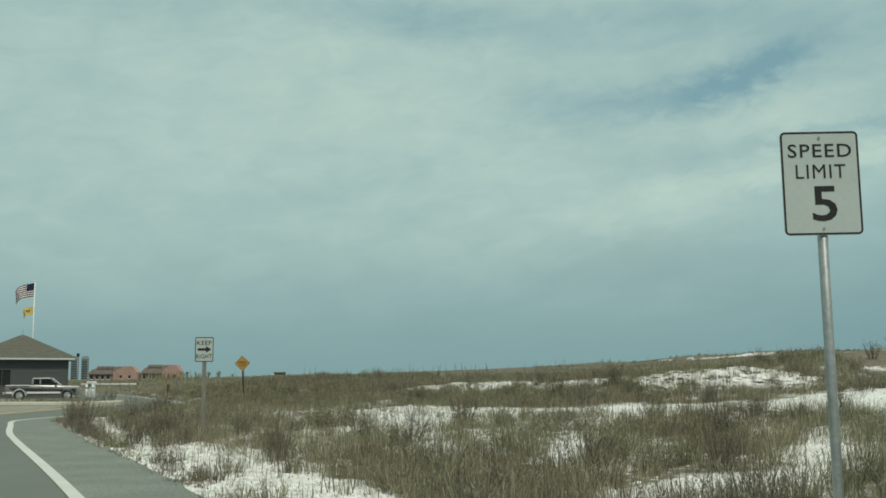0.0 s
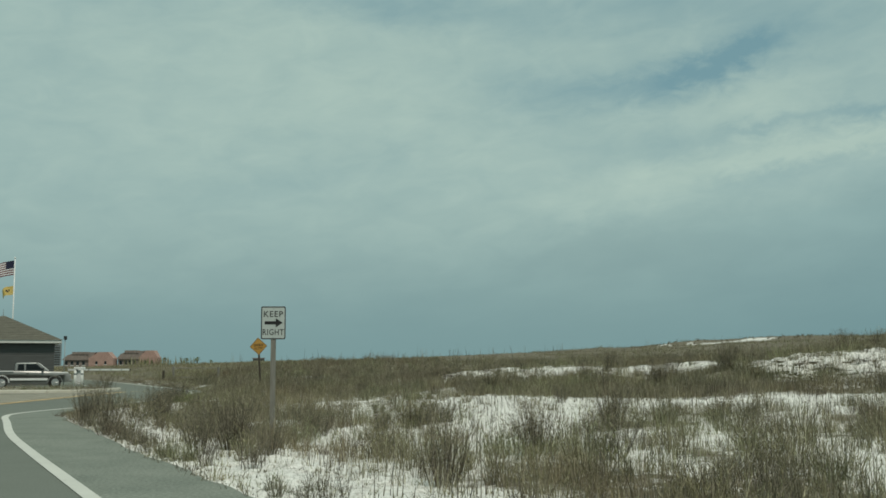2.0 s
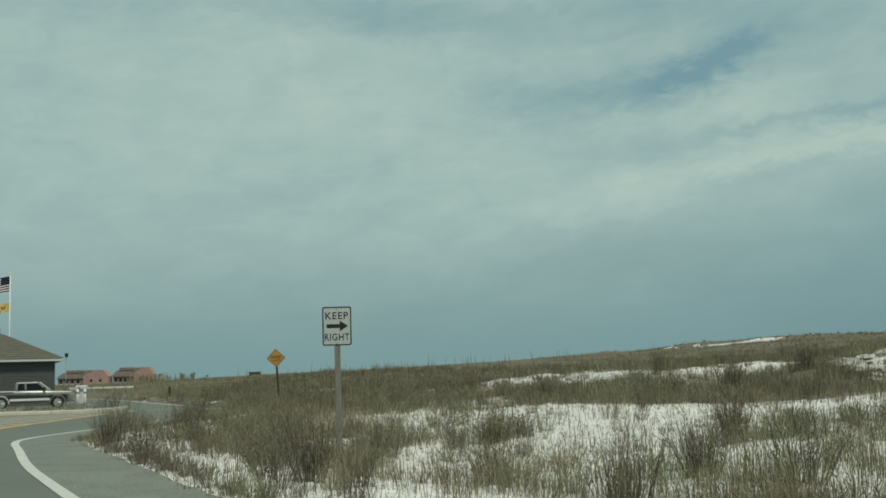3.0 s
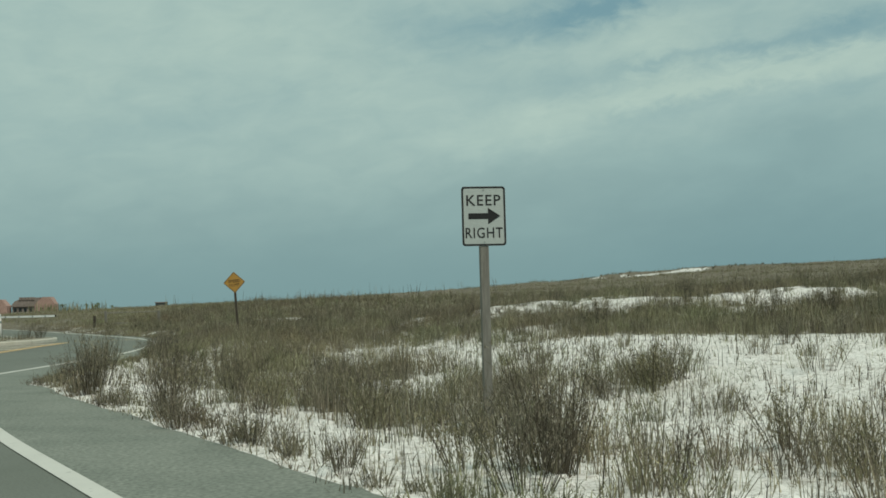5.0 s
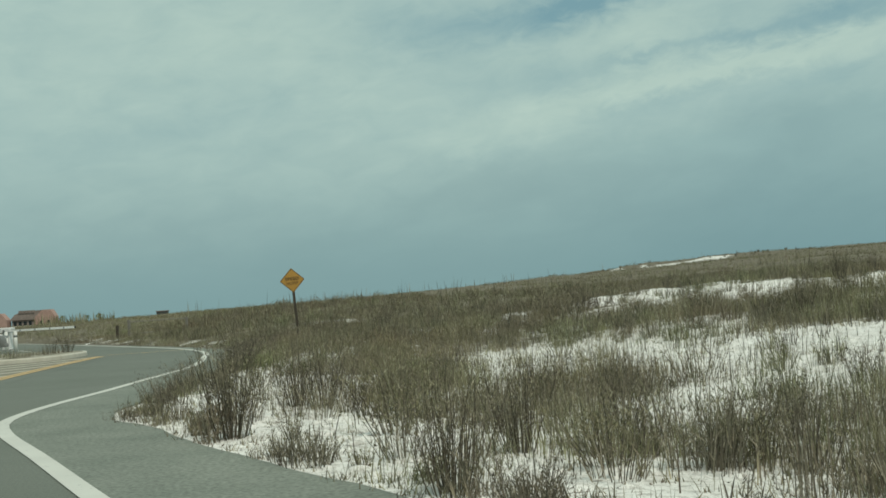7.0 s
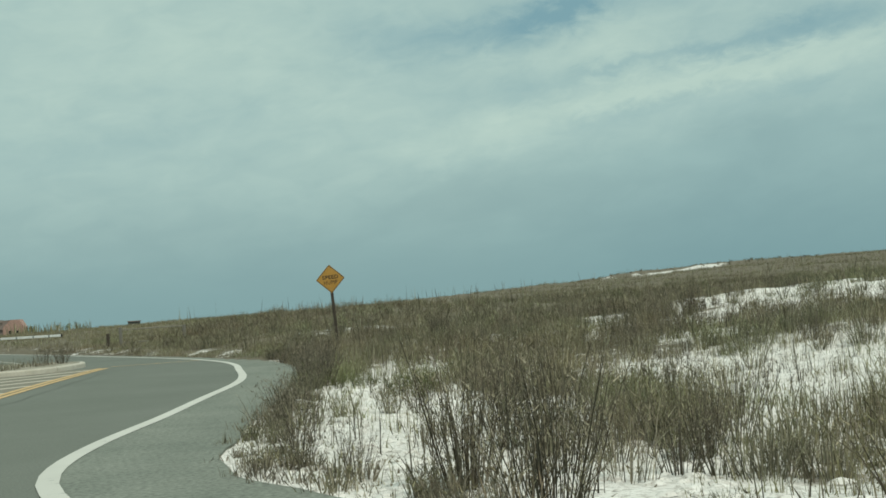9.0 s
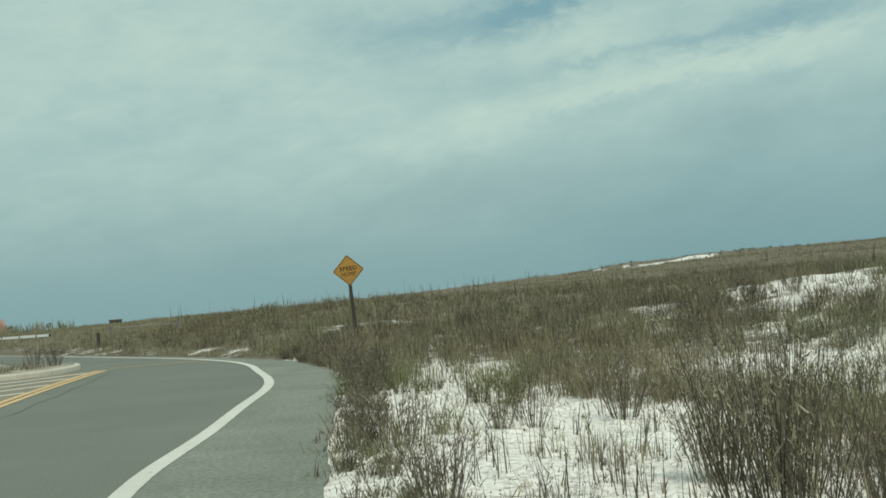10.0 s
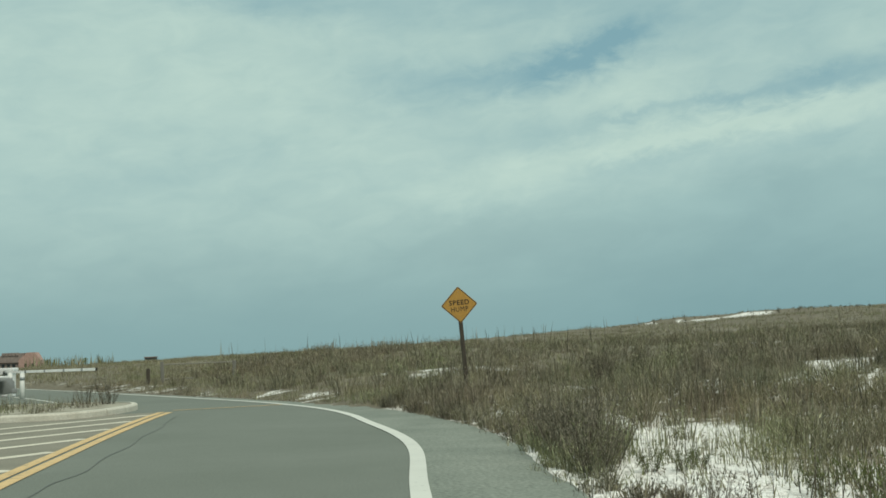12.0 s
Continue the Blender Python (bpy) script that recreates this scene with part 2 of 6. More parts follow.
def worn(name, a, b2, scale=3.0, rough=0.8, metal=0.0, fine=40.0, bumps=0.15, stretch=None, coord="Object", grain=0.35):
    """A surface of two near tones, with coarse stains and a fine grain."""
    mat, nt, b = material(name, rough, metal)
    c = ramp(nt, nz(nt, scale, 5.0, 0.6, coord, stretch), [(0.3, a), (0.7, b2)])
    g = nz(nt, fine, 3.0, 0.6, coord, stretch)
    c = mix(nt, grain, c, ramp(nt, g, [(0.3, (0.55, 0.55, 0.55)), (0.7, (1.3, 1.3, 1.3))]), "MULTIPLY")
    nt.links.new(c, b.inputs["Base Color"])
    if bumps:
        bump(nt, b, g, bumps, 0.01)
    return mat


def stalk_material(name, tones, rough=0.9):
    """Dry plant matter: each blade takes its own tone."""
    mat, nt, b = material(name, rough)
    geo = nt.nodes.new("ShaderNodeNewGeometry")
    n = len(tones)
    c = ramp(nt, geo.outputs["Random Per Island"], [((k + 0.0) / (n - 1), t) for k, t in enumerate(tones)])
    c = mix(nt, 0.75, c, ramp(nt, nz(nt, 0.28, 4.0), [(0.3, (0.98, 0.85, 0.78)), (0.5, (1.0, 0.99, 0.92)), (0.7, (0.98, 1.18, 0.82))]), "MULTIPLY")
    c = mix(nt, 0.8, c, ramp(nt, nz(nt, 0.85, 3.0), [(0.36, (0.66, 0.65, 0.66)), (0.5, (1.0, 1.0, 1.0)), (0.66, (1.22, 1.20, 1.14))]), "MULTIPLY")
    nt.links.new(c, b.inputs["Base Color"])
    b.inputs["Specular IOR Level"].default_value = 0.2
    return mat


def ground_material():
    mat, nt, b = material("sand_and_litter", 0.95)
    at = nt.nodes.new("ShaderNodeAttribute")
    at.attribute_name = "litter"
    fac = at.outputs["Fac"]
    sand = ramp(nt, nz(nt, 1.6, 6.0, 0.6), [(0.25, (0.66, 0.635, 0.59)), (0.5, (0.80, 0.78, 0.74)), (0.8, (0.85, 0.835, 0.80))])
    spots = ramp(nt, nz(nt, 14.0, 5.0, 0.65), [(0.42, (0.22, 0.185, 0.14)), (0.50, (1, 1, 1))])
    sand = mix(nt, 0.42, sand, spots, "MULTIPLY")
    crumbs = ramp(nt, nz(nt, 38.0, 4.0, 0.7), [(0.36, (0.30, 0.26, 0.20)), (0.43, (1, 1, 1))])
    sand = mix(nt, 0.5, sand, crumbs, "MULTIPLY")
    dry = ramp(nt, nz(nt, 3.0, 6.0, 0.7), [(0.3, (0.095, 0.080, 0.056)), (0.6, (0.18, 0.155, 0.108)), (0.8, (0.30, 0.275, 0.21))])
    edge = nt.nodes.new("ShaderNodeMath")
    edge.operation = "ADD"
    nt.links.new(fac, edge.inputs[0])
    wob = nt.nodes.new("ShaderNodeMath")
    wob.operation = "MULTIPLY_ADD"
    nt.links.new(nz(nt, 2.3, 6.0, 0.7), wob.inputs[0])
    wob.inputs[1].default_value, wob.inputs[2].default_value = 1.3, -0.65
    nt.links.new(wob.outputs[0], edge.inputs[1])
    f = ramp(nt, edge.outputs[0], [(0.40, (0, 0, 0)), (0.66, (1, 1, 1))])
    nt.links.new(mix(nt, f, sand, dry), b.inputs["Base Color"])
    bump(nt, b, nz(nt, 7.0, 6.0, 0.65), 0.6, 0.07)
    return mat


def asphalt_material():
    mat, nt, b = material("weathered_asphalt", 0.9)
    c = ramp(nt, nz(nt, 0.35, 4.0, 0.55), [(0.3, (0.138, 0.152, 0.126)), (0.7, (0.163, 0.177, 0.150))])
    c = mix(nt, 0.6, c, ramp(nt, nz(nt, 42.0, 4.0, 0.7), [(0.3, (0.55, 0.55, 0.55)), (0.7, (1.4, 1.4, 1.4))]), "MULTIPLY")
    c = mix(nt, 0.12, c, ramp(nt, nz(nt, 2.2, 5.0, 0.6), [(0.35, (0.8, 0.8, 0.8)), (0.65, (1.1, 1.1, 1.1))]), "MULTIPLY")
    nt.links.new(c, b.inputs["Base Color"])
    bump(nt, b, nz(nt, 70.0, 3.0), 0.4, 0.01)
    return mat


def paint_material(name, col, under, chip=0.42):
    """Road paint, worn through to the asphalt in places."""
    mat, nt, b = material(name, 0.7)
    f = ramp(nt, nz(nt, 7.0, 8.0, 0.75), [(chip - 0.08, (0, 0, 0)), (chip + 0.04, (1, 1, 1))])
    c = mix(nt, f, under, col)
    c = mix(nt, 0.4, c, ramp(nt, nz(nt, 1.1, 5.0), [(0.3, (0.8, 0.8, 0.8)), (0.7, (1.1, 1.1, 1.1))]), "MULTIPLY")
    nt.links.new(c, b.inputs["Base Color"])
    bump(nt, b, nz(nt, 60.0, 3.0), 0.3, 0.006)
    return mat


SAND = ground_material()
ASPHALT = asphalt_material()
SHOULDER = worn("chip_seal_shoulder", (0.166, 0.186, 0.156), (0.236, 0.254, 0.215), 0.9, 0.95, fine=24.0, bumps=0.9, grain=0.85)
WHITE_PAINT = paint_material("white_road_paint", (0.60, 0.595, 0.54), (0.2, 0.2, 0.19), 0.36)
YELLOW_PAINT = paint_material("yellow_road_paint", (0.63, 0.43, 0.20), (0.28, 0.22, 0.14), 0.43)
CONCRETE = worn("kerb_concrete", (0.50, 0.47, 0.39), (0.62, 0.59, 0.51), 2.5, 0.9, fine=25.0, bumps=0.4)
SIGN_WHITE = worn("sign_white_sheeting", (0.39, 0.43, 0.41), (0.455, 0.49, 0.47), 1.5, 0.45, fine=30.0, bumps=0.0, grain=0.08)
SIGN_YELLOW = worn("sign_yellow_sheeting", (0.44, 0.235, 0.045), (0.50, 0.27, 0.055), 4.0, 0.45, fine=30.0, bumps=0.0)
SIGN_BLACK = worn("sign_black_print", (0.010, 0.011, 0.011), (0.018, 0.019, 0.019), 6.0, 0.85, bumps=0.0)
ALUMINIUM = worn("sign_back_aluminium", (0.42, 0.43, 0.43), (0.5, 0.5, 0.5), 6.0, 0.45, 0.7, bumps=0.05)
GALVANISED = worn("galvanised_steel", (0.24, 0.265, 0.26), (0.33, 0.35, 0.345), 9.0, 0.5, 0.4, bumps=0.05)
POST_WOOD = worn("weathered_post_wood", (0.15, 0.142, 0.122), (0.24, 0.228, 0.198), 4.0, 0.9, fine=30.0, bumps=0.5, stretch=(9, 9, 0.7))
DARK_WOOD = worn("dark_post_wood", (0.045, 0.036, 0.028), (0.085, 0.07, 0.052), 4.0, 0.9, fine=30.0, bumps=0.5, stretch=(9, 9, 0.7))
STALKS = stalk_material("dry_stalks", [(0.118, 0.104, 0.078), (0.188, 0.169, 0.127), (0.243, 0.222, 0.165), (0.220, 0.214, 0.137), (0.47, 0.435, 0.34)])
OLIVE = stalk_material("olive_grass", [(0.120, 0.117, 0.068), (0.184, 0.177, 0.104), (0.240, 0.229, 0.140), (0.45, 0.42, 0.31)])
WOODY = stalk_material("woody_stems", [(0.092, 0.083, 0.064), (0.146, 0.133, 0.103), (0.200, 0.184, 0.144), (0.36, 0.335, 0.27)])
DEAD = stalk_material("dark_dead_stems", [(0.050, 0.044, 0.034), (0.088, 0.078, 0.060), (0.135, 0.120, 0.094), (0.22, 0.20, 0.16)])
GREEN = stalk_material("green_leaves", [(0.075, 0.095, 0.035), (0.115, 0.140, 0.055), (0.170, 0.185, 0.085)])


# ---- mesh helpers ----
def raw(name, verts, faces, mat, smooth=False):
    me = bpy.data.meshes.new(name)
    me.from_pydata(verts, [], faces)
    me.materials.append(mat)
    if smooth:
        me.polygons.foreach_set("use_smooth", [True] * len(me.polygons))
    me.update()
    return me


def part(name, bm, mat, parent=None, label="", smooth=False):
    """Link a bmesh as one mesh object under a thing or a part."""
    me = bpy.data.meshes.new(name)
    bmesh.ops.recalc_face_normals(bm, faces=bm.faces)
    bm.to_mesh(me)
    bm.free()
    for mt in mat if isinstance(mat, (list, tuple)) else (mat,):
        me.materials.append(mt)
    if smooth:
        me.polygons.foreach_set("use_smooth", [True] * len(me.polygons))
    ob = new(name, me)
    ob.parent = parent
    return tagged(ob, label)


def thing(name, m, label, category, group=""):
    ob = new(name)
    ob.empty_display_size = 0.2
    ob.matrix_world = m
    return tagged(ob, label, category, group)


def box(bm, x0, x1, y0, y1, z0, z1, bevel=0.0, m=None):
    made = bmesh.ops.create_cube(bm, size=1.0)["verts"]
    mm = Matrix.Translation(((x0 + x1) / 2, (y0 + y1) / 2, (z0 + z1) / 2)) @ Matrix.Diagonal((x1 - x0, y1 - y0, z1 - z0, 1))
    bmesh.ops.transform(bm, matrix=(m or Matrix()) @ mm, verts=made)
    if bevel:
        edges = list({e for v in made for e in v.link_edges})
        bmesh.ops.bevel(bm, geom=edges, offset=bevel, segments=2, affect="EDGES", profile=0.6)
    return bm


def boxed(*a, **k):
    return box(bmesh.new(), *a, **k)


def tube(bm, a, b, r0, r1=None, seg=12, caps=True):
    a, b = Vector(a), Vector(b)
    r1 = r0 if r1 is None else r1
    d = b - a
    m = Matrix.Translation((a + b) / 2) @ d.to_track_quat("Z", "Y").to_matrix().to_4x4()
    bmesh.ops.create_cone(bm, cap_ends=caps, segments=seg, radius1=r0, radius2=r1, depth=d.length, matrix=m)
    return bm


def prism(bm, outline, y0, y1, bevel=0.0):
    """An outline in x and z, pushed from y0 to y1."""
    front = [bm.verts.new((x, y0, z)) for x, z in outline]
    back = [bm.verts.new((x, y1, z)) for x, z in outline]
    n = len(outline)
    faces = [bm.faces.new(front), bm.faces.new(back[::-1])]
    for k in range(n):
        faces.append(bm.faces.new((front[k], back[k], back[(k + 1) % n], front[(k + 1) % n])))
    if bevel:
        edges = [e for f in faces[:2] for e in f.edges]
        bmesh.ops.bevel(bm, geom=edges, offset=bevel, segments=2, affect="EDGES", profile=0.6)
    return bm


def rounded(w, h, r, cx=0.0, cz=0.0, seg=6):
    pts = []
    for k, (sx, sz) in enumerate(((1, 1), (-1, 1), (-1, -1), (1, -1))):
        for i in range(seg + 1):
            a = radians(90 * k + 90 * i / seg)
            pts.append((cx + sx * (w / 2 - r) + r * math.cos(a), cz + sz * (h / 2 - r) + r * math.sin(a)))
    return pts


def text_part(word, span, tall, x, z, y, parent, mat, name="lettering", bold=0.0008):
    """A word in the built-in face, span wide and tall high, standing in the x-z plane and facing -y."""
    cu = bpy.data.curves.new(name, "FONT")
    cu.body, cu.size, cu.align_x, cu.align_y = word, 0.1, "LEFT", "BOTTOM"
    cu.extrude, cu.offset, cu.resolution_u, cu.space_character = 0.0006, bold, 3, 1.12
    tmp = bpy.data.objects.new(name, cu)
    scene.collection.objects.link(tmp)
    me = bpy.data.meshes.new_from_object(tmp.evaluated_get(bpy.context.evaluated_depsgraph_get()))
    bpy.data.objects.remove(tmp)
    co = np.zeros(len(me.vertices) * 3)
    me.vertices.foreach_get("co", co)
    co = co.reshape(-1, 3)
    lo, hi = co.min(0), co.max(0)
    fit = np.array((span / (hi[0] - lo[0]), tall / (hi[1] - lo[1])))
    flat = (co[:, :2] - (lo[:2] + hi[:2]) / 2) * fit
    me.vertices.foreach_set("co", np.stack([flat[:, 0] + x, co[:, 2] + y, flat[:, 1] + z], 1).ravel())
    me.materials.clear()
    me.materials.append(mat)
    me.update()
    ob = new(name, me)
    ob.parent = parent
    return ob


def along(line, step=0.5):
    """Points at even steps on a smooth curve through the given ones."""
    p = [np.array(q, float) for q in line]
    p = [2 * p[0] - p[1]] + p + [2 * p[-1] - p[-2]]
    out = []
    for k in range(1, len(p) - 2):
        n = max(2, int(np.linalg.norm(p[k + 1] - p[k]) / step))
        for i in range(n):
            s = i / n
            out.append(0.5 * (2 * p[k] + (p[k + 1] - p[k - 1]) * s + (2 * p[k - 1] - 5 * p[k] + 4 * p[k + 1] - p[k + 2]) * s * s
                              + (3 * p[k] - p[k - 1] - 3 * p[k + 1] + p[k + 2]) * s ** 3))
    out.append(p[-2])
    return np.array(out)


def ribbon(name, pts, left, right, z, mat):
    """A strip along pts, from left to right of its middle (metres across)."""
    d = np.gradient(pts, axis=0)
    d /= np.linalg.norm(d, axis=1)[:, None]
    nrm = np.stack([d[:, 1], -d[:, 0]], 1)
    a, b = pts - nrm * left, pts + nrm * right
    v = [(*q, z) for q in a] + [(*q, z) for q in b]
    n = len(pts)
    f = [(k, n + k, n + k + 1, k + 1) for k in range(n - 1)]
    return new(name, raw(name, v, f, mat))


# ---- the plan ----
WHITE_LINE = [(22.0, -40.0), (12.4, -20.0), (2.4, 1.0), (-3.75, 13.9), (-9.42, 25.14), (-11.48, 29.34), (-13.4, 33.7), (-14.5, 36.2), (-15.02, 37.9), (-15.12, 40.0),
              (-14.92, 43.0), (-14.79, 46.0), (-14.62, 49.5), (-14.72, 52.2), (-15.1, 55.6), (-15.4, 58.2), (-15.95, 61.0), (-16.85, 64.0), (-18.3, 67.8),
              (-21.7, 75.3), (-24.7, 81.8), (-30.4, 94.0), (-40.0, 112.0), (-60.0, 140.0)]
EDGE = [(23.6, -40.0), (13.9, -20.0), (4.0, 1.0), (-2.25, 14.0), (-3.6, 16.9), (-7.65, 25.0), (-9.4, 28.6), (-11.35, 32.7), (-12.7, 35.6), (-13.5, 37.3), (-13.72, 39.0),
        (-13.62, 43.0), (-13.5, 47.0), (-13.38, 50.2), (-13.6, 54.0), (-14.3, 58.3), (-15.1, 61.7), (-16.3, 64.6), (-17.6, 67.6), (-21.0, 75.1),
        (-24.0, 81.6), (-29.7, 93.8), (-39.3, 111.8), (-59.5, 140.0)]
white_pts, edge_pts = along(WHITE_LINE), along(EDGE, 0.3)
_rag = np.random.RandomState(2).normal(0, 1, len(edge_pts))
edge_pts = edge_pts + (np.convolve(_rag, np.ones(3) / 3, "same") * 0.05)[:, None] * np.array((0.9, 0.45))   # the broken rim of the asphalt


def side(x, y):
    """Metres from the asphalt's edge, to its right; negative on the asphalt."""
    x, y = np.asarray(x, float), np.asarray(y, float)
    e = edge_pts[::3]
    best, sgn = np.full(x.shape, 1e9), np.ones(x.shape)
    for a, b in zip(e[:-1], e[1:]):
        d = b - a
        t = np.clip(((x - a[0]) * d[0] + (y - a[1]) * d[1]) / (d @ d), 0, 1)
        q = np.hypot(x - a[0] - t * d[0], y - a[1] - t * d[1])
        s = np.sign((x - a[0]) * d[1] - (y - a[1]) * d[0])
        near = q < best
        best, sgn = np.where(near, q, best), np.where(near, s, sgn)
    return best * sgn


def smooth(a, b, v):
    t = np.clip((v - a) / (b - a), 0, 1)
    return t * t * (3 - 2 * t)


class Waves:
    """Smooth noise in the plan, by value lattices."""

    def __init__(self, seed, cell, octaves=4):
        r = np.random.RandomState(seed)
        self.t, self.cell, self.o = r.rand(octaves, 97, 97), cell, octaves

    def __call__(self, x, y):
        out, amp, tot = 0.0, 1.0, 0.0
        for k in range(self.o):
            u, v = np.asarray(x) / self.cell * 2 ** k + 31.7, np.asarray(y) / self.cell * 2 ** k + 17.3
            i, j = np.floor(u).astype(int), np.floor(v).astype(int)
            a, b = u - i, v - j
            a, b = a * a * (3 - 2 * a), b * b * (3 - 2 * b)
            g = self.t[k]
            val = (g[i % 97, j % 97] * (1 - a) + g[(i + 1) % 97, j % 97] * a) * (1 - b) + (g[i % 97, (j + 1) % 97] * (1 - a) + g[(i + 1) % 97, (j + 1) % 97] * a) * b
            out, tot, amp = out + amp * val, tot + amp, amp * 0.55
        return out / tot


hills, small, tufts, clumps = Waves(3, 14.0, 4), Waves(5, 2.2, 3), Waves(9, 7.0, 5), Waves(14, 2.0, 3)
MOUNDS = [(9.2, 42.8, 4.2, 3.0, 1.0), (4.5, 55.0, 6.0, 3.0, 0.35), (22.0, 58.0, 9.0, 7.0, 1.7), (15.0, 34.0, 5.0, 5.0, 0.5), (-12.6, 64.0, 3.0, 3.0, 0.25), (-12.6, 72.0, 4.0, 2.4, 0.28),
          (0.6, 59.6, 5.5, 3.4, 0.55), (-2.0, 47.0, 4.0, 2.5, 0.25), (0.0, 24.0, 3.0, 2.5, 0.15)]


def height(x, y, s=None):
    """The dune land; the road lies at 0."""
    x, y = np.asarray(x, float), np.asarray(y, float)
    s = side(x, y) if s is None else s
    bend = smooth(44, 56, y)      # beyond the bend the land comes up at once; before it lies a shallow swale
    near = -0.018 + (0.05 + 0.08 * bend) * smooth(0.05, 1.4, s) + 0.047 * np.clip(s - 6.0 + 5.2 * bend, 0, 20)
    near = near - 0.13 * smooth(0.8, 2.8, s) * (1 - smooth(6, 11, s)) * (1 - bend)
    near = near + (hills(x, y) - 0.5) * 0.8 * smooth(6, 16, s) + (small(x, y) - 0.5) * (0.14 + 0.2 * smooth(9, 16, s)) * smooth(0.2, 2.5, s)
    for cx, cy, rx, ry, h in MOUNDS:
        near = near + h * np.exp(-((x - cx) / rx) ** 2 - ((y - cy) / ry) ** 2)
    d = np.hypot(x + 8, y - 20)
    ridge = np.clip(3.30 + 0.0435 * x, 0.55, 9.0) + (hills(x * 0.35, y * 0.35) - 0.5) * (0.5 + 1.1 * smooth(-30, 20, x))
    ridge = ridge + (hills(x * 1.25 + 9, y * 1.25) - 0.5) * 1.1 + (small(x * 0.5, y * 0.5) - 0.5) * 0.5
    far = smooth(45, 220, d)
    z = near * (1 - far) + ridge * far
    z = z + 0.7 * smooth(190, 199, d) * (1 - smooth(214, 235, d)) * smooth(20, 44, x) * (1 - smooth(56, 72, x)) * (0.6 + 0.8 * clumps(x * 0.2, y * 0.2))      # a low sandy scarp under the crest
    z = z * (1 - smooth(240, 420, d)) + (0.6 + 0.35 * hills(x * 0.2, y * 0.2)) * smooth(240, 420, d)
    left = smooth(-2, -14, s) * (1 - smooth(100, 160, d))
    z = z * (1 - left) - 0.05 * left
    under = -0.02 - 0.1 * smooth(-0.4, -1.2, s)
    return np.where(s < 0.0, under * (1 - smooth(150, 200, d)) + z * smooth(150, 200, d), z)


# open sand: middle, half-lengths and turn in degrees
BARE = [(-6.8, 45.5, 1.9, 1.1, -50), (-5.0, 41.0, 4.8, 3.1, -48), (-1.3, 36.6, 4.8, 3.1, -42), (3.8, 34.8, 4.4, 2.7, -35), (9.6, 32.4, 3.4, 1.5, -25),      # the long swale
        (-1.4, 30.6, 6.2, 1.15, 78), (-3.8, 29.2, 3.4, 0.95, 67), (-4.6, 29.2, 1.8, 0.5, 75), (-5.0, 31.0, 2.0, 0.5, 93), (-6.8, 35.2, 2.6, 0.8, 66), (-8.4, 39.6, 2.4, 0.7, 66),
        (2.4, 21.5, 2.1, 0.5, 78), (3.4, 16.3, 1.3, 0.7, 60), (6.2, 19.4, 3.4, 0.6, 69), (0.0, 23.2, 1.2, 0.5, 80), (-5.8, 24.6, 0.8, 0.5, 20), (-9.1, 30.3, 0.9, 0.4, 0),
        (-12.3, 41.5, 4.6, 1.2, 95), (-11.3, 40.6, 2.8, 1.1, 80), (-11.0, 36.6, 1.6, 1.1, 20), (-11.5, 49.6, 2.8, 0.7, 88), (-10.6, 33.4, 2.2, 0.9, 105),
        (9.7, 40.8, 2.6, 1.9, 10), (13.0, 46.0, 4.0, 2.2, 30), (3.8, 54.2, 4.8, 1.6, 0), (5.0, 49.6, 4.5, 1.5, -8), (0.9, 58.5, 5.4, 3.0, 42), (-12.8, 71.0, 2.6, 1.3, -30), (-10.4, 59.2, 1.0, 0.8, 0)]
# thick growth: middle, radii, strength
THICK = [(-13.2, 47.7, 0.42, 1.7, 1.0), (-6.3, 25.3, 0.8, 1.0, 0.9), (-7.6, 29.2, 0.9, 1.5, 0.5), (-10.1, 33.3, 0.6, 0.8, 0.6), (-8.6, 31.6, 1.0, 1.0, 0.6), (0.6, 18.5, 1.6, 3.0, 0.5), (-1.3, 17.6, 1.3, 1.0, 0.7)]


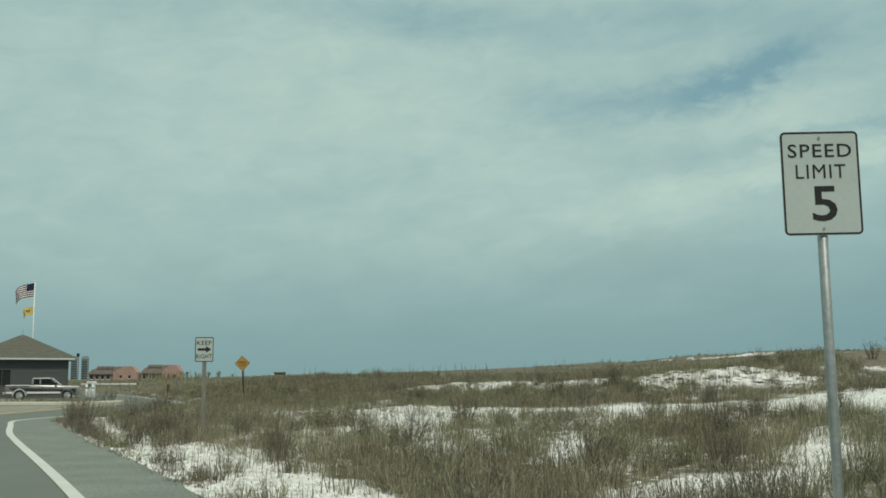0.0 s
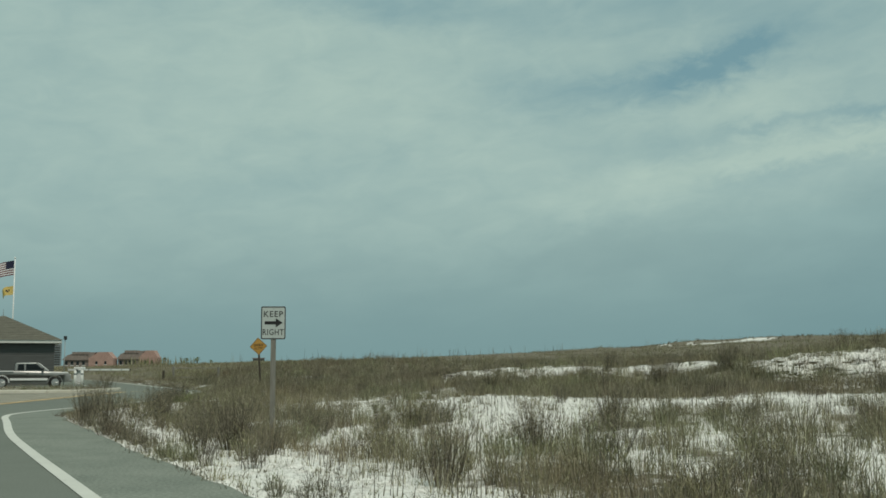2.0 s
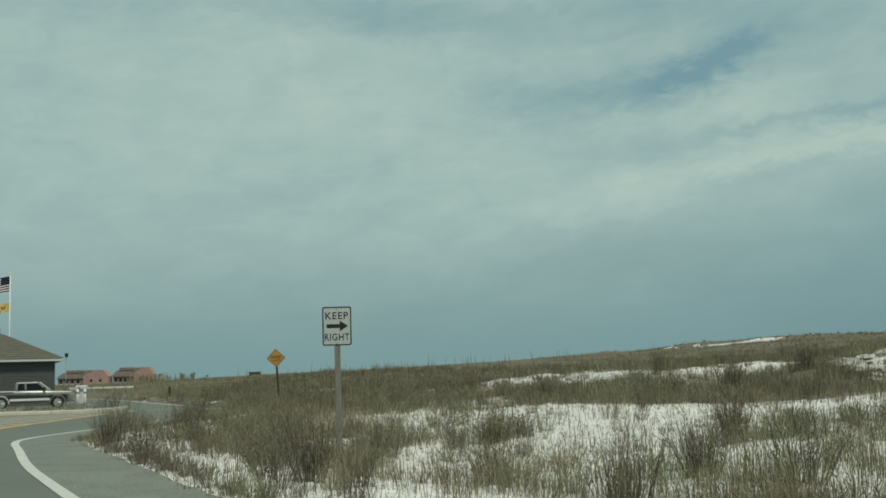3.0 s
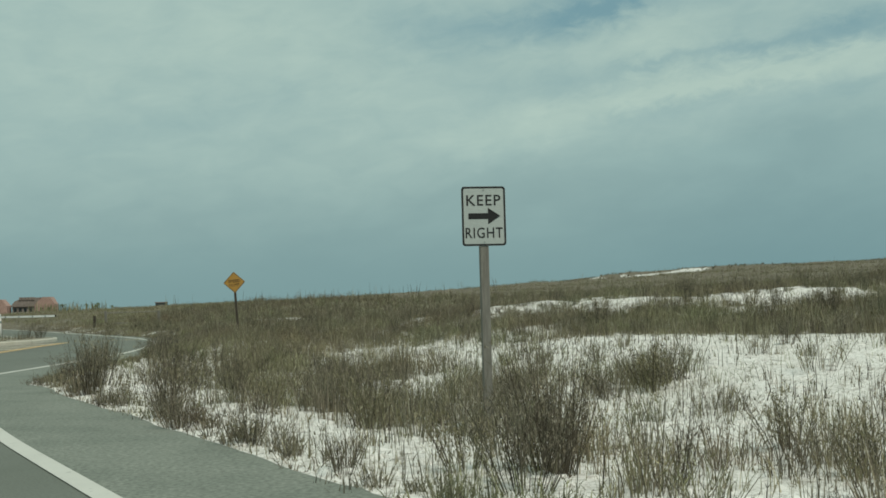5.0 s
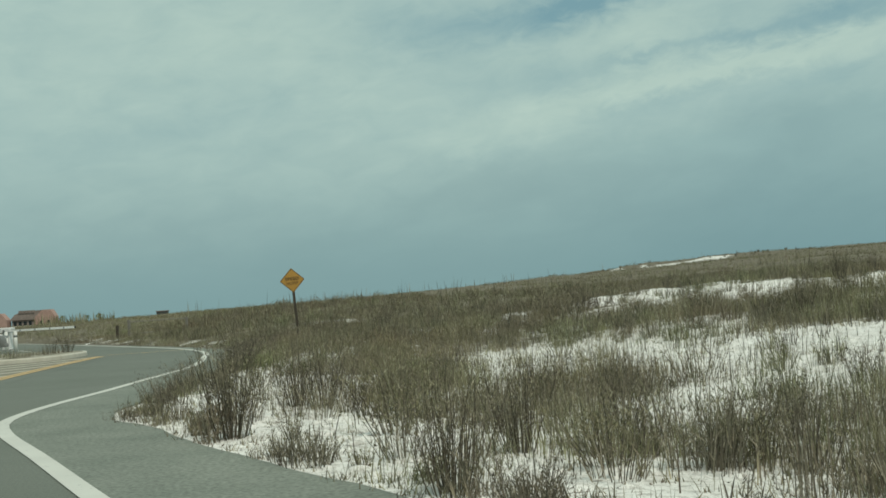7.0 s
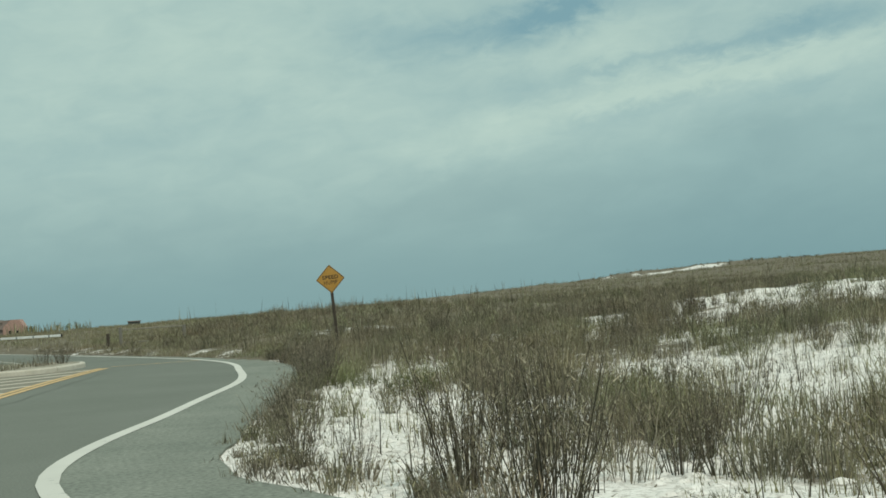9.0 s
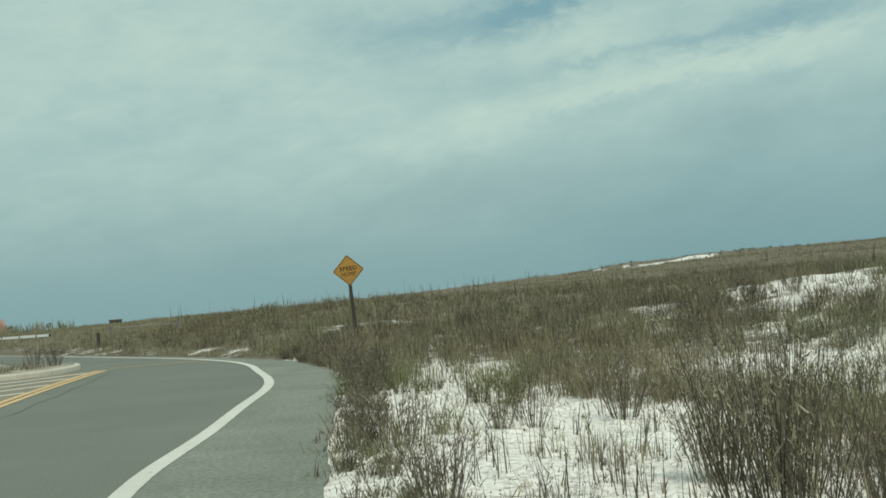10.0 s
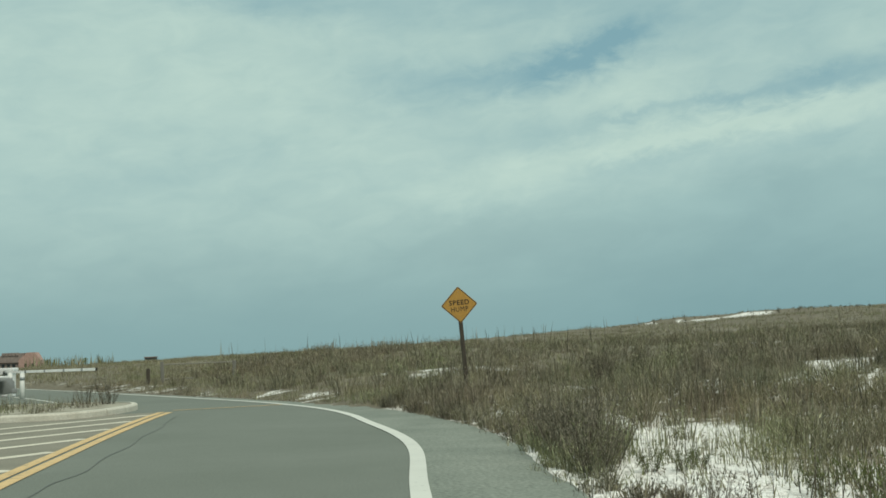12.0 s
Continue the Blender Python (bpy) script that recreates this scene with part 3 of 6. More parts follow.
def growth(x, y, s=None):
    """How thickly the land is grown, 0 to 1."""
    x, y = np.asarray(x, float), np.asarray(y, float)
    s = side(x, y) if s is None else s
    d = np.hypot(x + 8, y - 20)
    near = 1 - smooth(38, 56, d)
    # farther off: an even cover with thin places
    far = 0.72 + 1.3 * (tufts(x, y) - 0.45) + 0.55 * (clumps(x, y) - 0.5) + 0.16 * smooth(45, 120, d)
    far = far - 0.9 * np.exp(-((d - 194) / 6.0) ** 4) * smooth(27, 44, x) * (1 - smooth(56, 68, x)) * smooth(0.36, 0.52, clumps(x * 0.3, y * 0.3))
    far = far + 0.12 * smooth(52, 60, y) * (1 - smooth(8, 25, s)) + 0.2 * smooth(-15, -40, x) - 0.68 * np.exp(-((s - 0.7) / 0.7) ** 2) * smooth(50, 56, y) * smooth(0.42, 0.55, clumps(x, y))
    far = np.minimum(far, 0.92)
    # close by: full brush, broken by open sand with a wavering rim
    wx, wy = x + (clumps(x + 40, y) - 0.5) * 1.5, y + (clumps(x, y + 60) - 0.5) * 1.5
    open_side = smooth(-4, 1, x) * (1 - smooth(30, 36, y))
    bush = 0.98 - 0.14 * open_side + 0.6 * (tufts(x, y) - 0.5) + (0.55 + 0.9 * open_side) * (clumps(x, y) - 0.5)
    strip = (2.5 + 0.5 * smooth(34, 40, y)) * (1 - 0.75 * smooth(44, 47, y))
    bush = bush - 0.8 * smooth(0.0, 0.15, s) * (1 - smooth(strip - 0.9, strip + 0.7, s + (clumps(x * 0.8, y * 0.8) - 0.5) * 2.4)) * (1 - smooth(46, 49, y))
    bush = bush - 0.6 * smooth(47, 52, y) * smooth(0.50, 0.60, clumps(x * 1.2 + 9, y * 0.9))      # thin places on the first slope
    g = near * bush + (1 - near) * far
    for cx, cy, a, b, turn in BARE:
        c, q = math.cos(radians(turn)), math.sin(radians(turn))
        u, v = ((wx - cx) * c + (wy - cy) * q) / a, (-(wx - cx) * q + (wy - cy) * c) / b
        g = g - (0.8 + 0.2 * near) * np.exp(-(u * u + v * v) ** 1.8)
    g = g + 0.72 * smooth(0.45, 0.58, clumps(x * 2.1 + 3, y * 2.1)) * np.maximum(smooth(4, 8, x) * smooth(36, 40, y), smooth(50, 54, y))      # tufts on the sandy slopes
    for cx, cy, rx, ry, k in THICK:
        g = g + k * np.exp(-((x - cx) / rx) ** 2 - ((y - cy) / ry) ** 2)
    single = 0.62 * smooth(0.63, 0.74, clumps(x * 1.7 + 5, y * 1.7))      # single tufts stay on the open sand
    return np.clip(np.maximum(g, single), 0.02, 1.0)


# ---- ground ----
def spaced(lo, hi, a, b, step, grow=1.12):
    mid = list(np.arange(a, b + 1e-6, step))
    up, v, st = [], b, step
    while v < hi:
        st *= grow
        v += st
        up.append(v)
    dn, v, st = [], a, step
    while v > lo:
        st *= grow
        v -= st
        dn.append(v)
    return np.array(dn[::-1] + mid + up)


def land():
    xs, ys = spaced(-4000, 4000, -34, 30, 0.45), spaced(-1500, 4500, -4, 90, 0.5, 1.04)
    X, Y = np.meshgrid(xs, ys)
    s = side(X.ravel(), Y.ravel())
    Z = height(X.ravel(), Y.ravel(), s)
    nx, ny = len(xs), len(ys)
    idx = np.arange(nx * ny).reshape(ny, nx)
    f = np.stack([idx[:-1, :-1], idx[:-1, 1:], idx[1:, 1:], idx[1:, :-1]], -1).reshape(-1, 4)
    me = raw("ground", np.stack([X.ravel(), Y.ravel(), Z], 1).tolist(), f.tolist(), SAND, True)
    at = me.attributes.new("litter", "FLOAT", "POINT")
    g = growth(X.ravel(), Y.ravel(), s)
    near = 1 - smooth(26, 44, np.hypot(X.ravel() + 8, Y.ravel() - 20))
    at.data.foreach_set("value", np.clip(g - (0.30 + 0.12 * smooth(0, -3, X.ravel())) * near - 0.5 * np.exp(-(s / 1.0) ** 2) * (1 - 0.75 * smooth(48, 55, Y.ravel())), 0, 1).astype(np.float32))
    return tagged(new("ground", me), "white dune sand with dry plant litter", "ground", kind="structure")


land()


def shoulder_strip():
    """The strip between the white line and the rim of the asphalt."""
    w = along(WHITE_LINE, 0.1)
    inner = w[[int(np.argmin(((w - p) ** 2).sum(1))) for p in edge_pts]]
    n = len(edge_pts)
    v = [(*p, 0.004) for p in inner] + [(*p, 0.004) for p in edge_pts]
    me = raw("shoulder", v, [(k, n + k, n + k + 1, k + 1) for k in range(n - 1)], SHOULDER)
    tagged(new("shoulder", me), "pale chip-sealed shoulder strip beside the road", "road", kind="structure")


def road_sheet():
    n = len(edge_pts)
    v = [(x, y, 0.0) for x, y in edge_pts] + [(-75.0 if y > 40 else min(x - 26.0, -10.0 - y * 1.0), y, 0.0) for x, y in edge_pts]
    me = raw("road", v, [(k, k + 1, n + k + 1, n + k) for k in range(n - 1)], ASPHALT)
    rim = [(x, y, 0.0) for x, y in edge_pts] + [(x, y, -0.12) for x, y in edge_pts]
    tagged(new("road_rim", raw("road_rim", rim, [(k, n + k, n + k + 1, k + 1) for k in range(n - 1)], SHOULDER)), "broken rim of the asphalt", "road", kind="structure")
    tagged(new("road", me), "weathered grey asphalt road with a wide bend", "road", kind="structure")


road_sheet()
shoulder_strip()
tagged(ribbon("edge_line", white_pts, 0.085, 0.085, 0.009, WHITE_PAINT), "worn white edge line painted on asphalt", "road marking", kind="structure")
YELLOW_R = along([(-17.9, 36.0), (-18.35, 42.0), (-18.75, 47.0), (-19.0, 50.5), (-19.3, 55.0), (-19.55, 60.0), (-19.62, 62.6)])
YELLOW_L = along([(-18.12, 36.0), (-18.57, 42.0), (-18.95, 47.0), (-19.21, 50.5), (-19.51, 55.0), (-19.76, 60.0), (-19.84, 62.8)])
tagged(ribbon("centre_line", YELLOW_R, 0.075, 0.075, 0.008, YELLOW_PAINT), "worn yellow centre line painted on asphalt", "road marking", kind="structure")
tagged(ribbon("centre_line", YELLOW_L, 0.075, 0.075, 0.008, YELLOW_PAINT), "worn yellow centre line painted on asphalt", "road marking", kind="structure")
tagged(ribbon("centre_line", along([(-19.7, 63.6), (-18.45, 64.0), (-17.0, 64.6)]), 0.08, 0.08, 0.008, YELLOW_PAINT), "faded yellow line across the lane", "road marking", kind="structure")


# ---- signs ----
def sign_panel(w, h, r, mat, edge_mat, parent, z, inset=0.003, bar=0.019):
    panel = part("panel", prism(bmesh.new(), rounded(w, h, r, 0, z), -0.0015, 0.0015), ALUMINIUM, parent, "thin aluminium sign blank")
    part("face", prism(bmesh.new(), rounded(w - 0.004, h - 0.004, r, 0, z), -0.0030, -0.0016), mat, panel, "white reflective sheeting")
    bm = bmesh.new()
    outer, inner = rounded(w - 2 * inset, h - 2 * inset, r * 0.75, 0, z), rounded(w - 2 * inset - 2 * bar, h - 2 * inset - 2 * bar, r * 0.5, 0, z)
    a = [bm.verts.new((x, -0.0042, q)) for x, q in outer]
    b = [bm.verts.new((x, -0.0042, q)) for x, q in inner]
    for k in range(len(a)):
        bm.faces.new((a[k], a[(k + 1) % len(a)], b[(k + 1) % len(a)], b[k]))
    part("border", bm, edge_mat, panel, "black printed border")
    for dz in (h / 2 - 0.04, -h / 2 + 0.04):
        part("bolt", tube(bmesh.new(), (0, -0.009, z + dz), (0, 0.0, z + dz), 0.008, seg=8), GALVANISED, parent)
    return panel


def speed_limit_sign():
    t = thing("speed_limit_sign", pose(3.178, 7.58, 0.105, 0, -1.1, 3), "white speed limit sign reading 5 on a galvanised pipe post", "road sign", "road signs")
    part("post", tube(bmesh.new(), (0, 0.034, -0.3), (0, 0.034, 2.70), 0.03, seg=20), GALVANISED, t, "grey galvanised pipe post", True)
    z = 2.438
    p = sign_panel(0.472, 0.63, 0.034, SIGN_WHITE, SIGN_BLACK, t, z, bar=0.011)
    text_part("SPEED", 0.382, 0.082, 0, z + 0.197, -0.0045, p, SIGN_BLACK, bold=0.0006)
    text_part("LIMIT", 0.300, 0.084, 0, z + 0.070, -0.0045, p, SIGN_BLACK, bold=0.0)
    text_part("5", 0.150, 0.212, 0.012, z - 0.125, -0.0045, p, SIGN_BLACK, "numeral", bold=0.0012)


def keep_right_sign():
    t = thing("keep_right_sign", pose(-6.25, 28.78, 0.05, 0, 0, 4), "white traffic sign with black arrow on weathered wooden post", "road sign", "road signs")
    part("post", boxed(-0.046, 0.046, 0.004, 0.10, -0.3, 2.33, bevel=0.008), POST_WOOD, t, "square grey weathered timber post")
    z = 2.085
    p = sign_panel(0.472, 0.63, 0.038, SIGN_WHITE, SIGN_BLACK, t, z)
    text_part("KEEP", 0.365, 0.112, 0, z + 0.168, -0.0045, p, SIGN_BLACK)
    text_part("RIGHT", 0.398, 0.112, 0, z - 0.176, -0.0045, p, SIGN_BLACK)
    bm = bmesh.new()
    arrow = [(-0.165, -0.031), (0.045, -0.031), (0.045, -0.087), (0.178, 0.0), (0.045, 0.087), (0.045, 0.031), (-0.165, 0.031)]
    prism(bm, [(x, z + q) for x, q in arrow], -0.0048, -0.0036)
    part("arrow", bm, SIGN_BLACK, p, "black arrow")


def speed_hump_sign():
    t = thing("speed_hump_sign", pose(-12.71, 61.45, 0.35, 0, -3.5, 2), "yellow diamond speed hump warning sign on a dark post", "road sign", "road signs")
    part("post", boxed(-0.045, 0.045, 0.004, 0.09, -0.4, 2.2, bevel=0.008), DARK_WOOD, t, "dark brown timber post")
    z, a, r = 1.90, 0.61, 0.04
    turn = lambda pts: [((x - q) * 0.7071, z + (x + q) * 0.7071) for x, q in pts]
    panel = part("panel", prism(bmesh.new(), turn(rounded(a, a, r)), -0.0015, 0.0015), ALUMINIUM, t, "thin aluminium sign blank")
    part("face", prism(bmesh.new(), turn(rounded(a - 0.004, a - 0.004, r)), -0.003, -0.0016), SIGN_YELLOW, panel, "yellow reflective sheeting")
    bm = bmesh.new()
    o, i = turn(rounded(a - 0.02, a - 0.02, r * 0.8)), turn(rounded(a - 0.05, a - 0.05, r * 0.6))
    va, vb = [bm.verts.new((x, -0.0042, q)) for x, q in o], [bm.verts.new((x, -0.0042, q)) for x, q in i]
    for k in range(len(va)):
        bm.faces.new((va[k], va[(k + 1) % len(va)], vb[(k + 1) % len(va)], vb[k]))
    part("border", bm, SIGN_BLACK, panel, "black printed border")
    text_part("SPEED", 0.47, 0.115, 0, z + 0.055, -0.0045, panel, SIGN_BLACK, bold=0.002)
    text_part("HUMP", 0.40, 0.115, 0, z - 0.10, -0.0045, panel, SIGN_BLACK, bold=0.0)
    for dz in (0.3, -0.3):
        part("bolt", tube(bmesh.new(), (0, -0.009, z + dz), (0, 0.0, z + dz), 0.008, seg=8), GALVANISED, t)


speed_limit_sign()
keep_right_sign()
speed_hump_sign()


# ---- the traffic island, hatching and seam ----
def hatch():
    for k in range(9):
        y0 = 61.6 - 2.5 * k
        x0 = float(np.interp(y0, YELLOW_L[:, 1], YELLOW_L[:, 0])) - 0.1
        ln = 7.5 - 0.25 * k
        pts = along([(x0, y0), (x0 - 0.5 * ln * 0.53, y0 - 0.5 * ln * 0.85), (x0 - ln * 0.53, y0 - ln * 0.85)])
        tagged(ribbon("hatch_stripe", pts, 0.13, 0.13, 0.007, HATCH_PAINT), "worn pale hatching stripe painted on asphalt", "road marking", kind="structure")
    tagged(ribbon("worn_patch", YELLOW_L[YELLOW_L[:, 1] > 40], 7.5, -0.08, 0.003, DUSTY), "tan sand-dusted asphalt under the hatching", "road", kind="structure")
    for line in ([(-29.3, 83.3), (-26.7, 77.5), (-23.7, 70.05)], [(-27.6, 75.5), (-26.0, 71.9), (-24.4, 68.6)]):
        tagged(ribbon("lane_line", along(line), 0.06, 0.06, 0.007, WHITE_PAINT), "faded white lane line before the gate", "road marking", kind="structure")
    tagged(ribbon("tar_seam", along([(-17.9, 43.0), (-18.17, 44.8), (-18.22, 46.4), (-18.3, 47.4), (-18.24, 48.5), (-18.42, 50.3), (-18.47, 52.2), (-18.66, 54.0), (-18.75, 56.4), (-18.97, 58.2), (-19.13, 60.5)], 0.3), 0.007, 0.010, 0.006, TAR), "dark tar seam in the asphalt", "road marking", kind="structure")


HATCH_PAINT = paint_material("faded_hatch_paint", (0.64, 0.59, 0.48), (0.27, 0.22, 0.15), 0.40)
DUSTY = worn("dusty_asphalt", (0.185, 0.172, 0.134), (0.245, 0.226, 0.176), 0.9, 0.95, fine=30.0, bumps=0.4)
TAR = worn("tar_seam", (0.082, 0.086, 0.078), (0.148, 0.156, 0.136), 5.0, 0.7, bumps=0.1)
ISLAND_TOP = worn("island_gravel", (0.20, 0.18, 0.13), (0.40, 0.37, 0.30), 1.5, 0.95, fine=14.0, bumps=0.5)
hatch()
ISLAND = [(-40.0, 60.2), (-30.0, 60.4), (-26.0, 60.5), (-22.9, 60.7), (-21.7, 60.95), (-21.1, 62.0), (-20.8, 63.8), (-20.9, 65.6), (-21.6, 67.2), (-23.4, 68.1), (-27.0, 68.3), (-33.0, 67.2), (-40.0, 66.0)]


def traffic_island():
    t = thing("traffic_island", pose(-27.0, 65.0, 0.0), "raised gravel traffic island with a pale concrete kerb", "traffic island")
    off = np.array((27.0, -65.0))
    ring = along(ISLAND, 0.4) + off
    d = np.gradient(ring, axis=0)
    d /= np.linalg.norm(d, axis=1)[:, None]
    inn = ring + np.stack([-d[:, 1], d[:, 0]], 1) * 0.16
    bm = bmesh.new()
    bm.faces.new([bm.verts.new((*p, 0.135)) for p in inn])
    bmesh.ops.triangulate(bm, faces=bm.faces)
    part("island_top", bm, ISLAND_TOP, t, "sandy gravel fill")
    step = 7
    for k in range(0, len(ring) - 1, step):
        j = min(k + step, len(ring) - 1)
        bm = bmesh.new()
        rows = []
        for i in range(k, j + 1):
            a, b = ring[i], inn[i]
            if i == k or i == j:      # a joint of a few millimetres
                sh = d[i] * (0.014 if i == k else -0.014)
                a, b = a + sh, b + sh
            m = a + (b - a) * 0.22
            rows.append([bm.verts.new((*p, z)) for p, z in ((a, -0.05), (a + (b - a) * 0.06, 0.11), (m, 0.15), (b, 0.155), (b, -0.05))])
        for r0, r1 in zip(rows[:-1], rows[1:]):
            for q in range(5):
                bm.faces.new((r0[q], r0[(q + 1) % 5], r1[(q + 1) % 5], r1[q]))
        bm.faces.new(rows[0])
        bm.faces.new(rows[-1][::-1])
        part("kerb", bm, CONCRETE, t)


traffic_island()

# ---- more materials ----
SIDING = worn("grey_siding", (0.070, 0.074, 0.072), (0.092, 0.096, 0.093), 3.0, 0.8, fine=7.0, bumps=0.5, stretch=(0.2, 0.2, 6.0))
SHINGLE = worn("olive_grey_shingles", (0.105, 0.100, 0.078), (0.145, 0.138, 0.108), 2.0, 0.95, fine=9.0, bumps=0.6, stretch=(1, 1, 4))
TRIM = worn("white_trim_paint", (0.62, 0.62, 0.58), (0.72, 0.72, 0.68), 3.0, 0.6, bumps=0.05)
STEEL_WHITE = worn("white_painted_steel", (0.76, 0.77, 0.75), (0.84, 0.84, 0.82), 5.0, 0.5, bumps=0.05)
CAR_GREY = worn("pewter_car_paint", (0.24, 0.24, 0.23), (0.28, 0.28, 0.268), 2.0, 0.3, 0.25, bumps=0.0)
# silver moulding, and the highlights painted on the truck's upper edges
CAR_SILVER = worn("silver_trim_and_highlights", (0.70, 0.70, 0.68), (0.78, 0.78, 0.76), 3.0, 0.4, 0.0, bumps=0.0)
RUBBER = worn("tyre_rubber", (0.018, 0.018, 0.018), (0.03, 0.03, 0.03), 9.0, 0.85, bumps=0.2)
CHROME = worn("wheel_alloy", (0.45, 0.45, 0.44), (0.55, 0.55, 0.54), 9.0, 0.35, 0.7, bumps=0.0)
RED_LENS = worn("red_lens", (0.30, 0.02, 0.02), (0.36, 0.03, 0.03), 9.0, 0.3, bumps=0.0)
LENS = worn("lamp_lens", (0.55, 0.55, 0.52), (0.65, 0.65, 0.62), 9.0, 0.15, bumps=0.0)
# distance haze is put into these two colours: paler and pinker
BRICK = worn("hazed_salmon_stucco", (0.38, 0.245, 0.205), (0.45, 0.295, 0.250), 0.4, 0.9, fine=2.0, bumps=0.2)
BROWN_ROOF = worn("hazed_brown_shingles", (0.215, 0.175, 0.155), (0.29, 0.24, 0.215), 0.5, 0.9, fine=2.5, bumps=0.3)
TOWER = worn("pale_tower_concrete", (0.22, 0.25, 0.26), (0.30, 0.33, 0.34), 0.1, 0.9, fine=0.6, bumps=0.1)
FLAG_RED = worn("flag_red_cloth", (0.12, 0.015, 0.022), (0.16, 0.022, 0.03), 3.0, 0.8, bumps=0.1)
FLAG_WHITE = worn("flag_white_cloth", (0.68, 0.68, 0.68), (0.76, 0.76, 0.76), 3.0, 0.8, bumps=0.1)
FLAG_BLUE = worn("flag_blue_cloth", (0.012, 0.014, 0.04), (0.018, 0.02, 0.055), 3.0, 0.8, bumps=0.1)
FLAG_YELLOW = worn("flag_yellow_cloth", (0.60, 0.44, 0.12), (0.68, 0.51, 0.17), 3.0, 0.8, bumps=0.1)


def glass_material():
    mat, nt, b = material("tinted_glass", 0.06)
    b.inputs["Base Color"].default_value = (0.02, 0.024, 0.025, 1)
    b.inputs["Specular IOR Level"].default_value = 0.5
    nt.links.new(ramp(nt, nz(nt, 3.0, 3.0), [(0.3, (0.04, 0.04, 0.04)), (0.7, (0.12, 0.12, 0.12))]), b.inputs["Roughness"])
    return mat


GLASS = glass_material()


